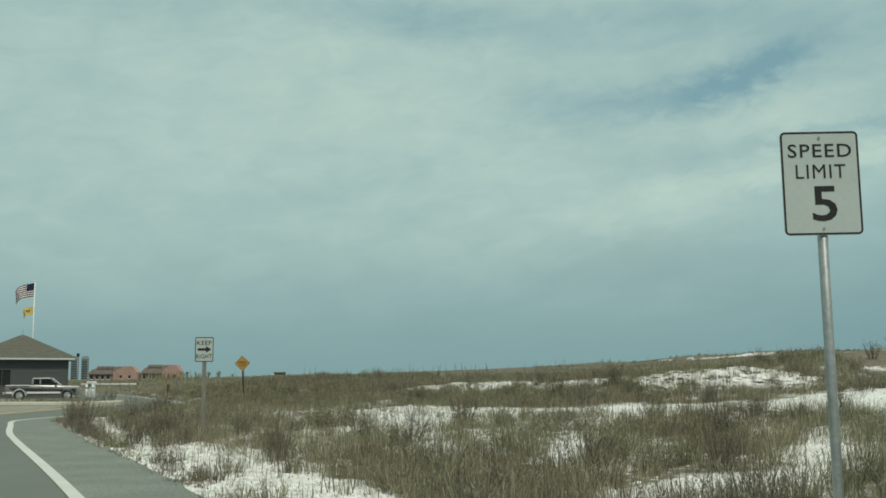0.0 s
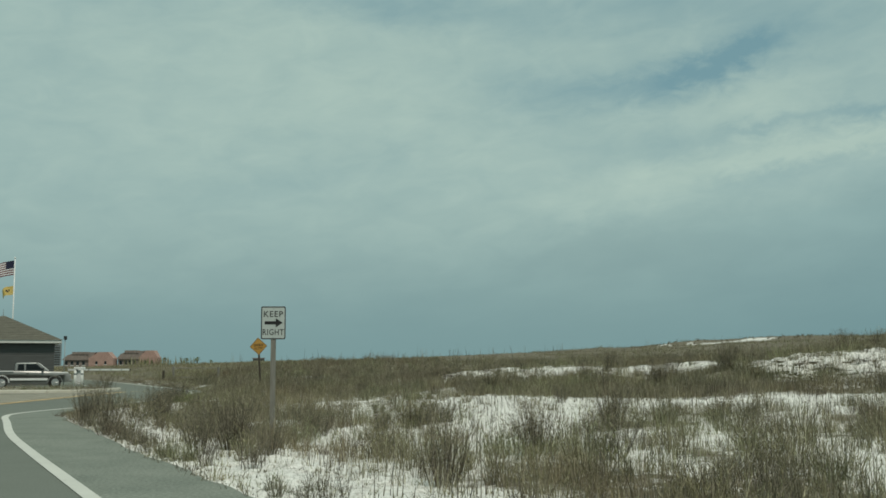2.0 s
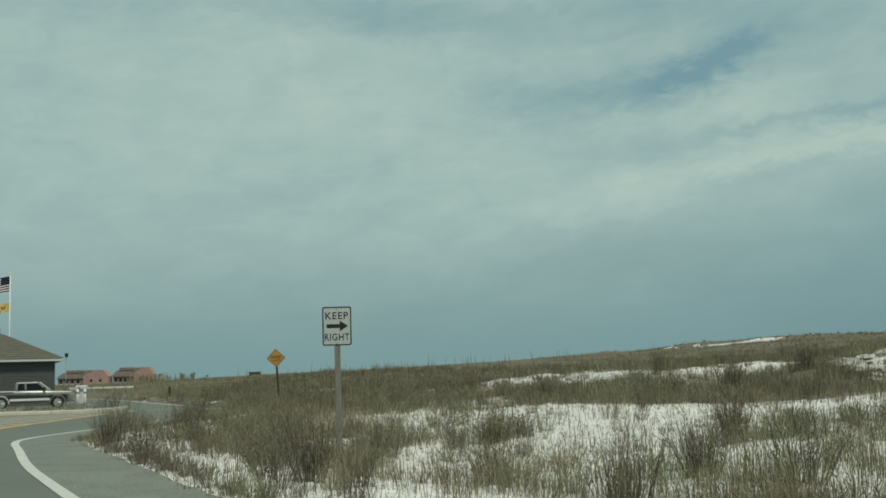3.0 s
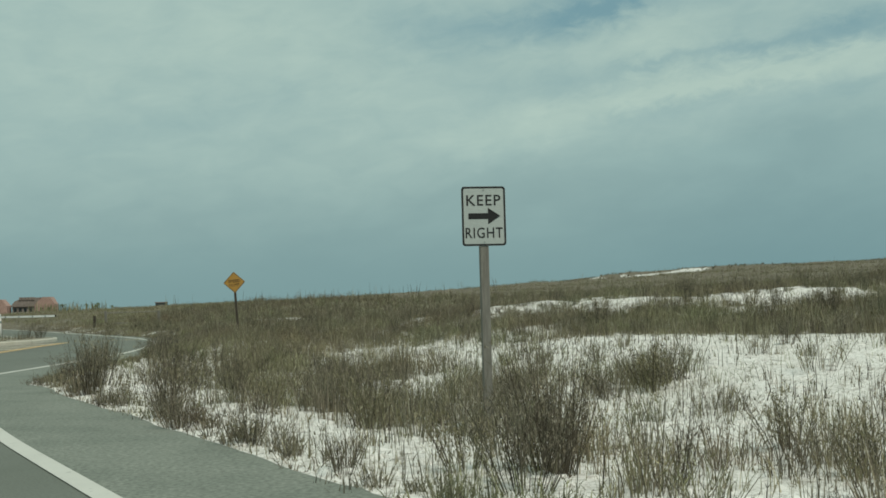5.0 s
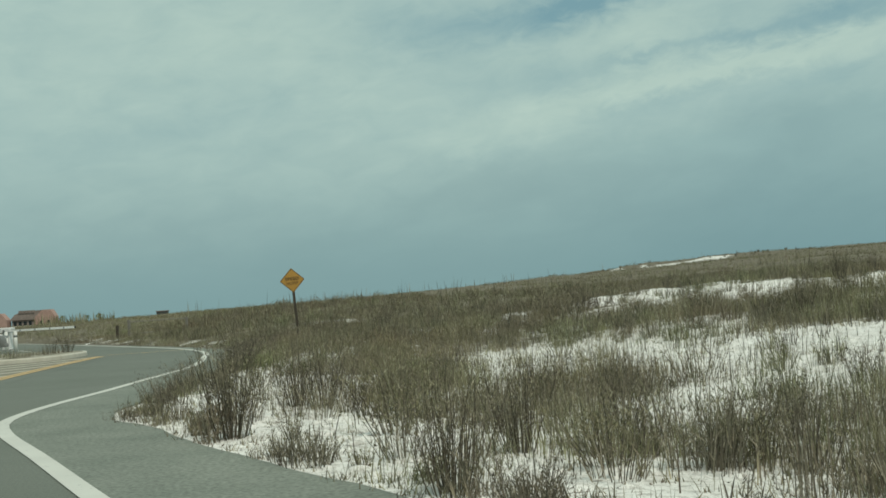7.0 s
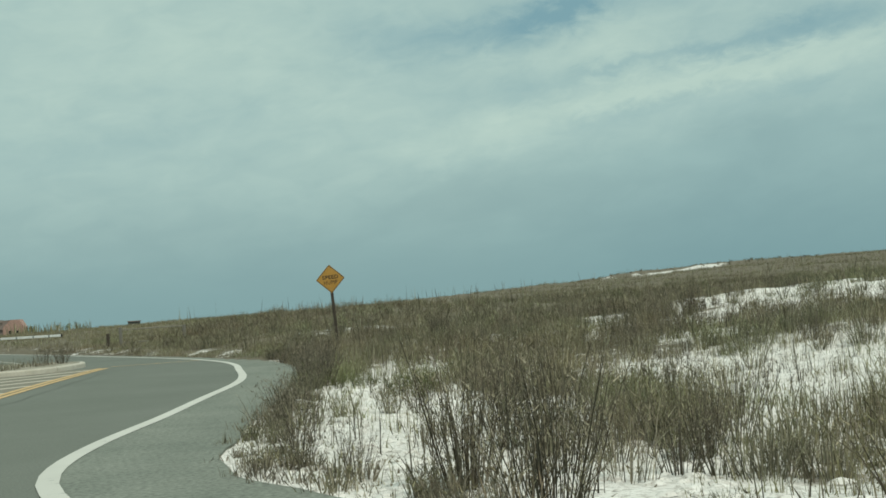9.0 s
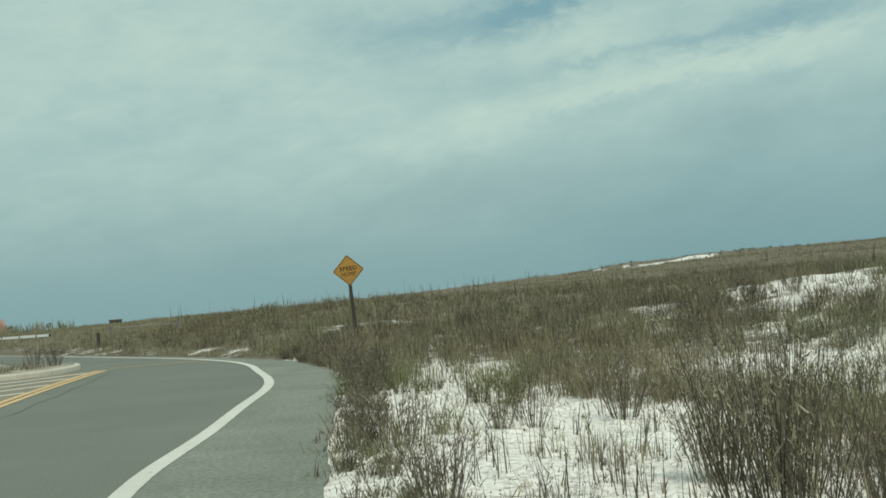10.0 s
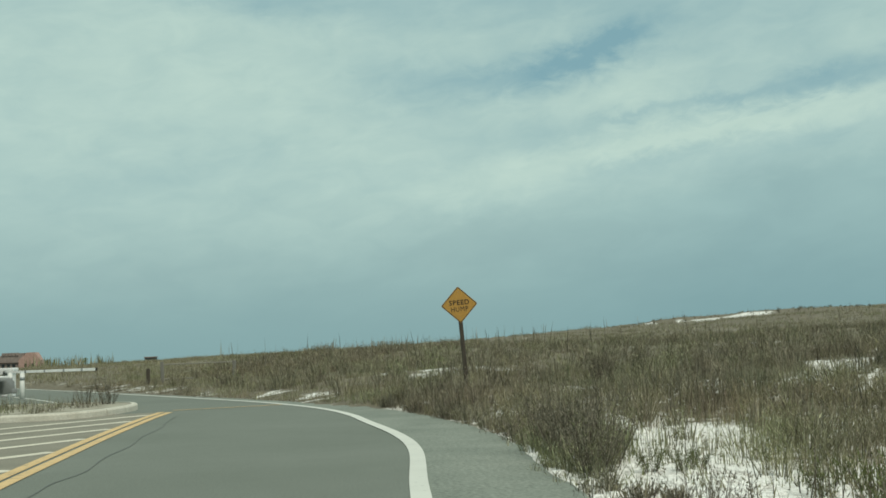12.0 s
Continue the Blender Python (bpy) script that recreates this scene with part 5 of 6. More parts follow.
# ---- growth on the dunes ----
def blades(name, roots, tall, lean, wide, mat, seed, segs=3, curl=0.35, label="", category="", parent=None, az=None):
    """Many thin bent blades or stalks, each a tapered strip, in one mesh. roots: n x 3."""
    r = np.random.RandomState(seed)
    n = len(roots)
    az, face = r.rand(n) * 2 * np.pi if az is None else az, r.rand(n) * np.pi
    out = np.stack([np.cos(az), np.sin(az)], 1) * lean[:, None]
    acr = np.stack([np.cos(face), np.sin(face)], 1)
    per = 2 * segs + 1
    v = np.zeros((n, per, 3))
    for k in range(segs + 1):
        s = k / segs
        go = (tall * (s * (1 - curl) + s * s * curl))[:, None]
        c = np.concatenate([roots[:, :2] + out * go, (roots[:, 2] - 0.03 + tall * (s - 0.25 * lean * s * s))[:, None]], 1)
        if k < segs:
            w = (wide * (1 - 0.5 * s))[:, None] / 2
            v[:, 2 * k], v[:, 2 * k + 1] = c, c
            v[:, 2 * k, :2] -= acr * w
            v[:, 2 * k + 1, :2] += acr * w
        else:
            v[:, 2 * k] = c
    one = [i for k in range(segs - 1) for i in (2 * k, 2 * k + 1, 2 * k + 3, 2 * k + 2)] + [2 * segs - 2, 2 * segs - 1, 2 * segs]
    loops = ((np.arange(n) * per)[:, None] + np.array(one)[None]).ravel()
    totals = np.tile([4] * (segs - 1) + [3], n)
    me = bpy.data.meshes.new(name)
    me.vertices.add(n * per)
    me.vertices.foreach_set("co", v.reshape(-1).astype(np.float32))
    me.loops.add(len(loops))
    me.loops.foreach_set("vertex_index", loops.astype(np.int32))
    me.polygons.add(len(totals))
    me.polygons.foreach_set("loop_start", np.concatenate([[0], np.cumsum(totals)[:-1]]).astype(np.int32))
    me.materials.append(mat)
    me.update(calc_edges=True)
    ob = new(name, me)
    ob.parent = parent
    return tagged(ob, label, category, kind="" if parent else "stuff")


def scatter(rng, n, x0, x1, y0, y1, power=1.0, least=0.02, off=0.12):
    """Plan points, kept by how thickly the land is grown there."""
    x, y = rng.uniform(x0, x1, n), rng.uniform(y0, y1, n)
    s = side(x, y)
    g = growth(x, y, s)
    keep = (s > off) & (rng.rand(n) < least + g ** power)
    x, y, s = x[keep], y[keep], s[keep]
    return np.stack([x, y, height(x, y, s)], 1), g[keep]


def clumped(rng, roots, per, spread):
    k = np.repeat(np.arange(len(roots)), per)
    p = roots[k].copy()
    p[:, :2] += rng.normal(0, 1, (len(p), 2)) * spread[k][:, None]
    s = side(p[:, 0], p[:, 1])
    ok = s > 0.02
    p, k, s = p[ok], k[ok], s[ok]
    p[:, 2] = height(p[:, 0], p[:, 1], s)
    return p, k


tallness = Waves(23, 1.7, 3)


def dune_plants():
    rng = np.random.RandomState(21)
    zones = [  # x0 x1 y0 y1, clumps tried, blades a clump, width factor, taller by
        ((-14.5, 10, 5, 41), 8600, 20, 1.0, 1.0),
        ((-15.5, 18, 37, 67), 12000, 15, 1.2, 0.92),
        ((-27, -10, 56, 97), 7500, 14, 1.3, 0.52),
        ((-30, 48, 64, 125), 15500, 10, 1.9, 0.62),
        ((8, 88, 112, 208), 9000, 7, 3.4, 1.0),
        ((-110, 130, 118, 255), 17000, 8, 4.0, 0.62),
    ]
    kinds = (
        ("dry_stalks", 0.36, STALKS, 0.18, 0.48, 0.008, 0.20, "brown dry upright stalks on dune sand"),
        ("dune_grass", 0.48, OLIVE, 0.16, 0.46, 0.0065, 0.34, "olive and straw coloured dune grass"),
        ("woody_stems", 0.16, WOODY, 0.20, 0.56, 0.0085, 0.16, "grey-brown woody stems on dune sand"),
    )
    for (x0, x1, y0, y1), n, per, wf, up in zones:
        for kind, share, mat, lo, hi, wide, lean, label in kinds:
            roots, g = scatter(rng, int(n * share), x0, x1, y0, y1, 1.25, 0.02)
            p, k = clumped(rng, roots, per, rng.uniform(0.04, 0.18, len(roots)) * (1 + 0.15 * wf))
            size = (rng.uniform(0.55, 1.1, len(roots)) * (0.55 + 0.95 * tallness(roots[:, 0], roots[:, 1])))[k]
            tall = rng.uniform(lo, hi, len(p)) * size * (0.72 + 0.5 * g[k]) * up
            bend = np.abs(rng.normal(0, lean, len(p))) * (1 + 0.5 * (wf > 1.25))
            blades(kind, p, tall, bend, wide * wf * rng.uniform(0.5, 1.4, len(p)), mat, rng.randint(1 << 30), 2 if wf < 1.5 else 1, label=label, category="dune plants")
            if wf < 2 and kind != "dune_grass":
                # small dry leaves and seed heads up the stalks
                m = rng.randint(0, len(p), int(len(p) * 0.5))
                q = p[m].copy()
                u = rng.uniform(0.25, 1.0, len(m))
                q[:, 2] += u * tall[m] * 0.95
                q[:, :2] += rng.normal(0, 0.03, (len(m), 2)) * (0.5 + u)[:, None]
                blades("dry_leaves", q, rng.uniform(0.018, 0.055, len(m)), rng.uniform(0.2, 1.4, len(m)), rng.uniform(0.005, 0.011, len(m)) * wf, STALKS if rng.rand() < 0.6 else OLIVE,
                       rng.randint(1 << 30), 1, label="small dry leaves on dune stalks", category="dune plants")


def feathery(own, name, label, x, y, size, stem_mat, twig_mat, per, rng, coarse=1.0):
    """Bushes of fanned stems that carry short twigs and dry leaves, all of one kind."""
    k = np.repeat(own, per)
    a, r = rng.rand(len(k)) * 2 * np.pi, np.sqrt(rng.rand(len(k)))
    rad = (0.22 * size)[k] * r
    p = np.stack([x[k] + np.cos(a) * rad, y[k] + np.sin(a) * rad, np.zeros(len(k))], 1)
    p[:, 2] = height(p[:, 0], p[:, 1])
    tall = rng.uniform(0.34, 0.78, len(k)) * size[k] * (1.0 - 0.22 * r)
    lean = 0.06 + 0.50 * r * rng.uniform(0.3, 1.3, len(k))
    away = coarse * (1 + 0.012 * np.hypot(p[:, 0] + 10, p[:, 1] - 25))
    az = a + rng.normal(0, 0.5, len(k))
    blades(name, p, tall, lean, rng.uniform(0.005, 0.010, len(k)) * away, stem_mat, rng.randint(1 << 30), 3, 0.2, label=label, category="dune plants", az=az)
    m = rng.randint(0, len(k), int(len(k) * (2.6 if coarse < 1.5 else 1.4)))
    u = rng.uniform(0.28, 1.0, len(m))
    go = tall[m] * (u * 0.8 + u * u * 0.2) * lean[m]
    q = np.stack([p[m, 0] + np.cos(az[m]) * go, p[m, 1] + np.sin(az[m]) * go, p[m, 2] + tall[m] * (u - 0.25 * lean[m] * u * u)], 1)
    blades("bush_twigs", q, rng.uniform(0.04, 0.13, len(m)) * size[k][m], rng.uniform(0.3, 1.3, len(m)), rng.uniform(0.005, 0.012, len(m)) * away[m], twig_mat, rng.randint(1 << 30), 1,
           label="fine dry twigs and leaves of the bushes", category="dune plants")


def bushes():
    """Full, fanned-out bushes: close together in the brush, few on the open sand."""
    rng = np.random.RandomState(33)
    n = 4300
    x, y = rng.uniform(-15, 15, n), rng.uniform(6, 62, n)
    s = side(x, y)
    g = growth(x, y, s)
    keep = (s > 0.12) & (s < 27) & (rng.rand(n) < 0.035 + 0.9 * smooth(0.35, 0.8, g) * (1 - 0.5 * smooth(10, 18, s)) * (1 - 0.4 * smooth(44, 54, y)))
    x, y = x[keep], y[keep]
    size = rng.uniform(0.55, 1.05, len(x)) * rng.choice((0.8, 1.0, 1.25), len(x)) * (0.72 + 0.45 * tallness(x, y))
    tint = tufts(x * 0.9 + 13, y * 0.9) + rng.normal(0, 0.07, len(x))      # olive and brown stand in drifts
    for pick, name, label, stem, twig in ((tint < 0.43, "brown_bushes", "feathery brown dry bushes on dune sand", WOODY, STALKS),
                                          ((tint >= 0.43) & (tint < 0.50), "grey_bushes", "dense grey-brown twiggy bushes on dune sand", WOODY, WOODY),
                                          (tint >= 0.50, "olive_bushes", "feathery olive green bushes on dune sand", STALKS, OLIVE)):
        feathery(np.where(pick)[0], name, label, x, y, size, stem, twig, 46, rng)
    # small tufts that speckle the sandy slopes
    x = np.concatenate([rng.uniform(6.3, 13.5, 95), rng.uniform(-6, 12, 330)])
    y = np.concatenate([rng.uniform(37.2, 43.5, 95), rng.uniform(48, 64, 330)])
    size = rng.uniform(0.32, 0.8, len(x))
    half = rng.rand(len(x)) < 0.5
    feathery(np.where(half)[0], "slope_tufts", "small dark tufts on a sandy slope", x, y, size, DEAD, WOODY, 26, rng, 1.3)
    feathery(np.where(~half)[0], "slope_tufts", "small olive tufts on a sandy slope", x, y, size, WOODY, OLIVE, 26, rng, 1.3)
    x, y = rng.uniform(24, 70, 160), rng.uniform(203, 222, 160)
    d = np.hypot(x + 8, y - 20)
    x, y = x[(d > 184) & (d < 206)], y[(d > 184) & (d < 206)]
    feathery(np.arange(len(x)), "crest_tufts", "dark tufts along the sandy crest of the dune", x, y, rng.uniform(0.3, 1.0, len(x)), WOODY, STALKS, 14, rng, 2.6)
    # low ones along the rim of the asphalt
    e = edge_pts[(edge_pts[:, 1] > 12) & (edge_pts[:, 1] < 62)]
    i = rng.randint(0, len(e), 330)
    x, y = e[i, 0] + 0.9 * rng.uniform(0.08, 0.6, 330), e[i, 1] + 0.43 * rng.uniform(0.08, 0.6, 330)
    keep = (side(x, y) > 0.06) & (rng.rand(330) < 0.16 + 0.75 * smooth(35, 38, y) + 0.5 * smooth(0.5, 0.6, clumps(x * 0.9, y * 0.9)))
    x, y = x[keep], y[keep]
    size = rng.uniform(0.26, 0.60, len(x)) * (1 - 0.4 * smooth(36, 38, y) + 0.5 * smooth(44.8, 46, y))
    half = rng.rand(len(x)) < 0.6
    feathery(np.where(half)[0], "verge_bushes", "low dark twiggy bushes at the rim of the asphalt", x, y, size, WOODY, WOODY, 40, rng)
    feathery(np.where(~half)[0], "verge_bushes", "low olive bushes at the rim of the asphalt", x, y, size, WOODY, OLIVE, 40, rng)
    # broader, coarser ones on the slopes beyond
    n = 1500
    x, y = rng.uniform(-24, 34, n), rng.uniform(56, 125, n)
    s = side(x, y)
    keep = (s > 0.35) & (rng.rand(n) < (0.75 + 0.25 * smooth(-6, -12, x)) * smooth(0.4, 0.8, growth(x, y, s)))
    x, y = x[keep], y[keep]
    size = rng.uniform(0.8, 1.5, len(x)) * (0.65 + 0.6 * hills(x * 2.2, y * 2.2))
    dark = rng.rand(len(x)) + tufts(x, y) - 0.5
    feathery(np.where(dark < 0.5)[0], "grey_bushes", "dense grey-brown bushes on the far slope", x, y, size, WOODY, STALKS, 34, rng, 1.45)
    feathery(np.where(dark >= 0.5)[0], "olive_bushes", "olive green bushes on the far slope", x, y, size, WOODY, OLIVE, 34, rng, 1.45)


def verge():
    """Low growth that creeps over the rim of the asphalt, and a few tall stems against the sky."""
    rng = np.random.RandomState(41)
    e = edge_pts[(edge_pts[:, 1] > 6) & (edge_pts[:, 1] < 95)]
    i = rng.randint(0, len(e), 3800)
    p = e[i] + rng.normal(0.12, 0.16, (3800, 1)) * np.array((0.9, 0.43)) + rng.normal(0, 0.15, (3800, 2))
    s = side(p[:, 0], p[:, 1])
    keep = (s > -0.10) & (rng.rand(3800) < 0.25 + 0.9 * (clumps(p[:, 0] * 1.7, p[:, 1] * 1.7) - 0.3))
    p, s = p[keep], s[keep]
    z = np.maximum(height(p[:, 0], p[:, 1], s), 0.0)
    roots = np.concatenate([p, z[:, None]], 1)
    k = np.repeat(np.arange(len(roots)), 9)
    q = roots[k].copy()
    q[:, :2] += rng.normal(0, 0.05, (len(k), 2))
    blades("verge_grass", q, rng.uniform(0.03, 0.15, len(k)) * rng.uniform(0.4, 1.4, len(roots))[k], rng.uniform(0.1, 0.9, len(k)), rng.uniform(0.006, 0.013, len(k)), WOODY, 44, 2, label="low brown growth on the rim of the asphalt", category="verge plants")
    c = 90
    cx, cy = rng.uniform(-24, 50, c), rng.uniform(72, 205, c)
    k = np.repeat(np.arange(c), rng.randint(1, 7, c))
    x, y = cx[k] + rng.normal(0, 0.9, len(k)), cy[k] + rng.normal(0, 0.9, len(k))
    roots = np.stack([x, y, height(x, y)], 1)
    blades("sea_oats", roots, rng.uniform(0.8, 1.9, len(k)), np.abs(rng.normal(0, 0.13, len(k))), rng.uniform(0.03, 0.07, len(k)), WOODY, 45, 3, label="single tall sea oat stems on the dune", category="dune plants")


def dead_stalks():
    """Loose groups of bare dark stalks that stand on the open sand, each stalk with a few short side twigs."""
    rng = np.random.RandomState(61)
    n = 2100
    x, y = rng.uniform(-13.5, 8, n), rng.uniform(14, 57, n)
    s = side(x, y)
    g = growth(x, y, s)
    keep = (s > 0.5) & (s < 18) & (rng.rand(n) < 0.80 - 0.35 * g - 0.15 * (1 - smooth(1.5, 3.0, s)))
    x, y = x[keep], y[keep]
    k = np.repeat(np.arange(len(x)), rng.randint(2, 10, len(x)))
    tone = rng.uniform(0.55, 1.25, len(x))[k]
    px, py = x[k] + rng.normal(0, 0.10, len(k)), y[k] + rng.normal(0, 0.10, len(k))
    p = np.stack([px, py, height(px, py) - 0.01], 1)
    tall, az = rng.uniform(0.16, 0.48, len(k)) * tone, rng.rand(len(k)) * 2 * np.pi
    lean = np.abs(rng.normal(0.05, 0.2, len(k)))
    blades("dead_stalks", p, tall, lean, rng.uniform(0.008, 0.015, len(k)), DEAD, 62, 3, 0.3, label="bare dark dead stalks standing on white sand", category="dune plants", az=az)
    m = rng.randint(0, len(k), len(k) * 2)
    u = rng.uniform(0.35, 1.0, len(m))
    go = tall[m] * u * lean[m]
    q = np.stack([p[m, 0] + np.cos(az[m]) * go, p[m, 1] + np.sin(az[m]) * go, p[m, 2] + tall[m] * (u - 0.25 * lean[m] * u * u)], 1)
    blades("stalk_twigs", q, rng.uniform(0.03, 0.10, len(m)), rng.uniform(0.3, 1.1, len(m)), rng.uniform(0.005, 0.010, len(m)), WOODY, 63, 1, label="short dry side twigs of dead stalks", category="dune plants")


def low_litter():
    """Short fallen stems and sprigs on the open sand by the road."""
    rng = np.random.RandomState(77)
    x, y = rng.uniform(-14, 12, 70000), rng.uniform(6, 64, 70000)
    s = side(x, y)
    keep = (s > 0.03) & (s < 24) & (rng.rand(70000) < 0.9 * np.exp(-((s - 0.25) / 0.5) ** 2) + 0.40 * (1 - 0.4 * smooth(6, 12, s)))
    x, y, s = x[keep], y[keep], s[keep]
    roots = np.stack([x, y, height(x, y, s) + 0.015], 1)
    n = len(roots)
    blades("fallen_stems", roots, rng.uniform(0.015, 0.06, n), rng.uniform(0.1, 1.0, n), rng.uniform(0.012, 0.032, n), WOODY, 5, 2, label="short fallen stems on white sand", category="plant litter")
    pick = rng.rand(n) < 0.22
    p, k = clumped(rng, roots[pick], 6, np.full(pick.sum(), 0.05))
    blades("low_sprigs", p, rng.uniform(0.05, 0.2, len(p)), rng.uniform(0.1, 0.8, len(p)), rng.uniform(0.006, 0.014, len(p)), OLIVE, 6, 2, label="low green and straw sprigs on sand", category="dune plants")


def sand_lumps():
    """Small crusted humps and hollows of the open sand, each a low uneven dome."""
    rng = np.random.RandomState(52)
    x, y = rng.uniform(-14, 12, 52000), rng.uniform(5, 58, 52000)
    s = side(x, y)
    keep = (s > 0.06) & (s < 16) & (rng.rand(52000) > 0.75 * growth(x, y, s)) & (rng.rand(52000) < 0.85 - 0.05 * s)
    x, y = np.concatenate([x[keep], rng.uniform(6.5, 13.5, 900)]), np.concatenate([y[keep], rng.uniform(37.5, 44, 900)])
    s = side(x, y)
    n, seg = len(x), 6
    r = rng.uniform(0.025, 0.085, n) * rng.choice((0.6, 1.0, 1.5), n) * np.where(s > 17, 3.2, 1.0)      # coarser on the far mound
    base = np.stack([x, y, height(x, y, s)], 1)
    v = np.zeros((n, 2 * seg + 1, 3))
    turn = rng.rand(n) * 6.283
    for k in range(seg):
        a = turn + k * 2 * np.pi / seg
        for ring, (out, up) in enumerate(((1.0, -0.02), (0.6, 0.22))):
            wide = r * out * rng.uniform(0.75, 1.25, n)
            v[:, ring * seg + k] = base + np.stack([np.cos(a) * wide, np.sin(a) * wide * 0.8, r * up * rng.uniform(0.6, 1.3, n)], 1)
    v[:, 2 * seg] = base + np.stack([r * 0, r * 0, r * 0.3], 1)
    one = [(k, (k + 1) % seg, seg + (k + 1) % seg, seg + k) for k in range(seg)] + [(seg + k, seg + (k + 1) % seg, 2 * seg) for k in range(seg)]
    loops = (np.arange(n)[:, None] * (2 * seg + 1) + np.array([i for f in one for i in f])[None]).ravel()
    totals = np.tile([len(f) for f in one], n)
    me = bpy.data.meshes.new("sand_lumps")
    me.vertices.add(n * (2 * seg + 1))
    me.vertices.foreach_set("co", v.reshape(-1).astype(np.float32))
    me.loops.add(len(loops))
    me.loops.foreach_set("vertex_index", loops.astype(np.int32))
    me.polygons.add(len(totals))
    me.polygons.foreach_set("loop_start", np.concatenate([[0], np.cumsum(totals)[:-1]]).astype(np.int32))
    me.materials.append(SAND)
    me.update(calc_edges=True)
    tagged(new("sand_lumps", me), "small crusted lumps of white sand", "sand", kind="stuff")


def shrub(name, m, seed, tall, broad, n, leafy, label, mats=None):
    """A bush of many upright, forking stems with small leaves along them."""
    t = thing(name, m, label, "shrub", "dune shrubs")
    rng = np.random.RandomState(seed)
    bm = bmesh.new()
    tips = []

    def limb(a, d, ln, r, depth):
        p, dirn = Vector(a), Vector(d).normalized()
        ring = None
        steps = 3
        side_v = dirn.cross(Vector((0.3, 0.8, 0.2))).normalized()
        for k in range(steps + 1):
            rr = r * (1 - 0.75 * k / steps)
            fr = dirn.cross(side_v).normalized()
            now = [bm.verts.new(p + (side_v * math.cos(q) + fr * math.sin(q)) * rr) for q in (0, 2.094, 4.189)]
            if ring:
                for q in range(3):
                    bm.faces.new((ring[q], ring[(q + 1) % 3], now[(q + 1) % 3], now[q]))
            ring = now
            tips.append((tuple(p), k / steps))
            if depth and k in (1, 2) and rng.rand() < 0.95:
                b = (dirn + Vector(rng.normal(0, 0.42, 3)) + Vector((0, 0, 0.25))).normalized()
                limb(p, b, ln * rng.uniform(0.3, 0.55), rr * 0.65, depth - 1)
            if k < steps:
                p = p + dirn * (ln / steps)
                dirn = (dirn + Vector(rng.normal(0, 0.09, 3)) + Vector((0, 0, 0.06))).normalized()
                side_v = (side_v - dirn * side_v.dot(dirn)).normalized()

    for k in range(n):
        a = rng.rand() * 6.283
        q = rng.rand() ** 0.6
        root = (math.cos(a) * broad * 0.22 * q, math.sin(a) * broad * 0.22 * q, -0.04)
        out = (math.cos(a) * 0.52 * q * broad / tall, math.sin(a) * 0.52 * q * broad / tall, 1.0)
        limb(root, out, tall * rng.uniform(0.6, 1.05), 0.0047 * rng.uniform(0.7, 1.4), 1)
    part("branchwork", bm, DEAD, t, "dark grey-brown woody twigs")
    if leafy:
        pts = np.array([p for p, s in tips if s > 0.2])
        base = pts[rng.randint(0, len(pts), leafy)] + rng.normal(0, 0.02, (leafy, 3))
        base[:, 2] = np.maximum(base[:, 2], 0.03)
        blades("foliage", base, rng.uniform(0.02, 0.055, leafy), rng.uniform(0.0, 1.2, leafy), rng.uniform(0.005, 0.012, leafy), mats or STALKS, seed + 1, 1, parent=t)
    return t


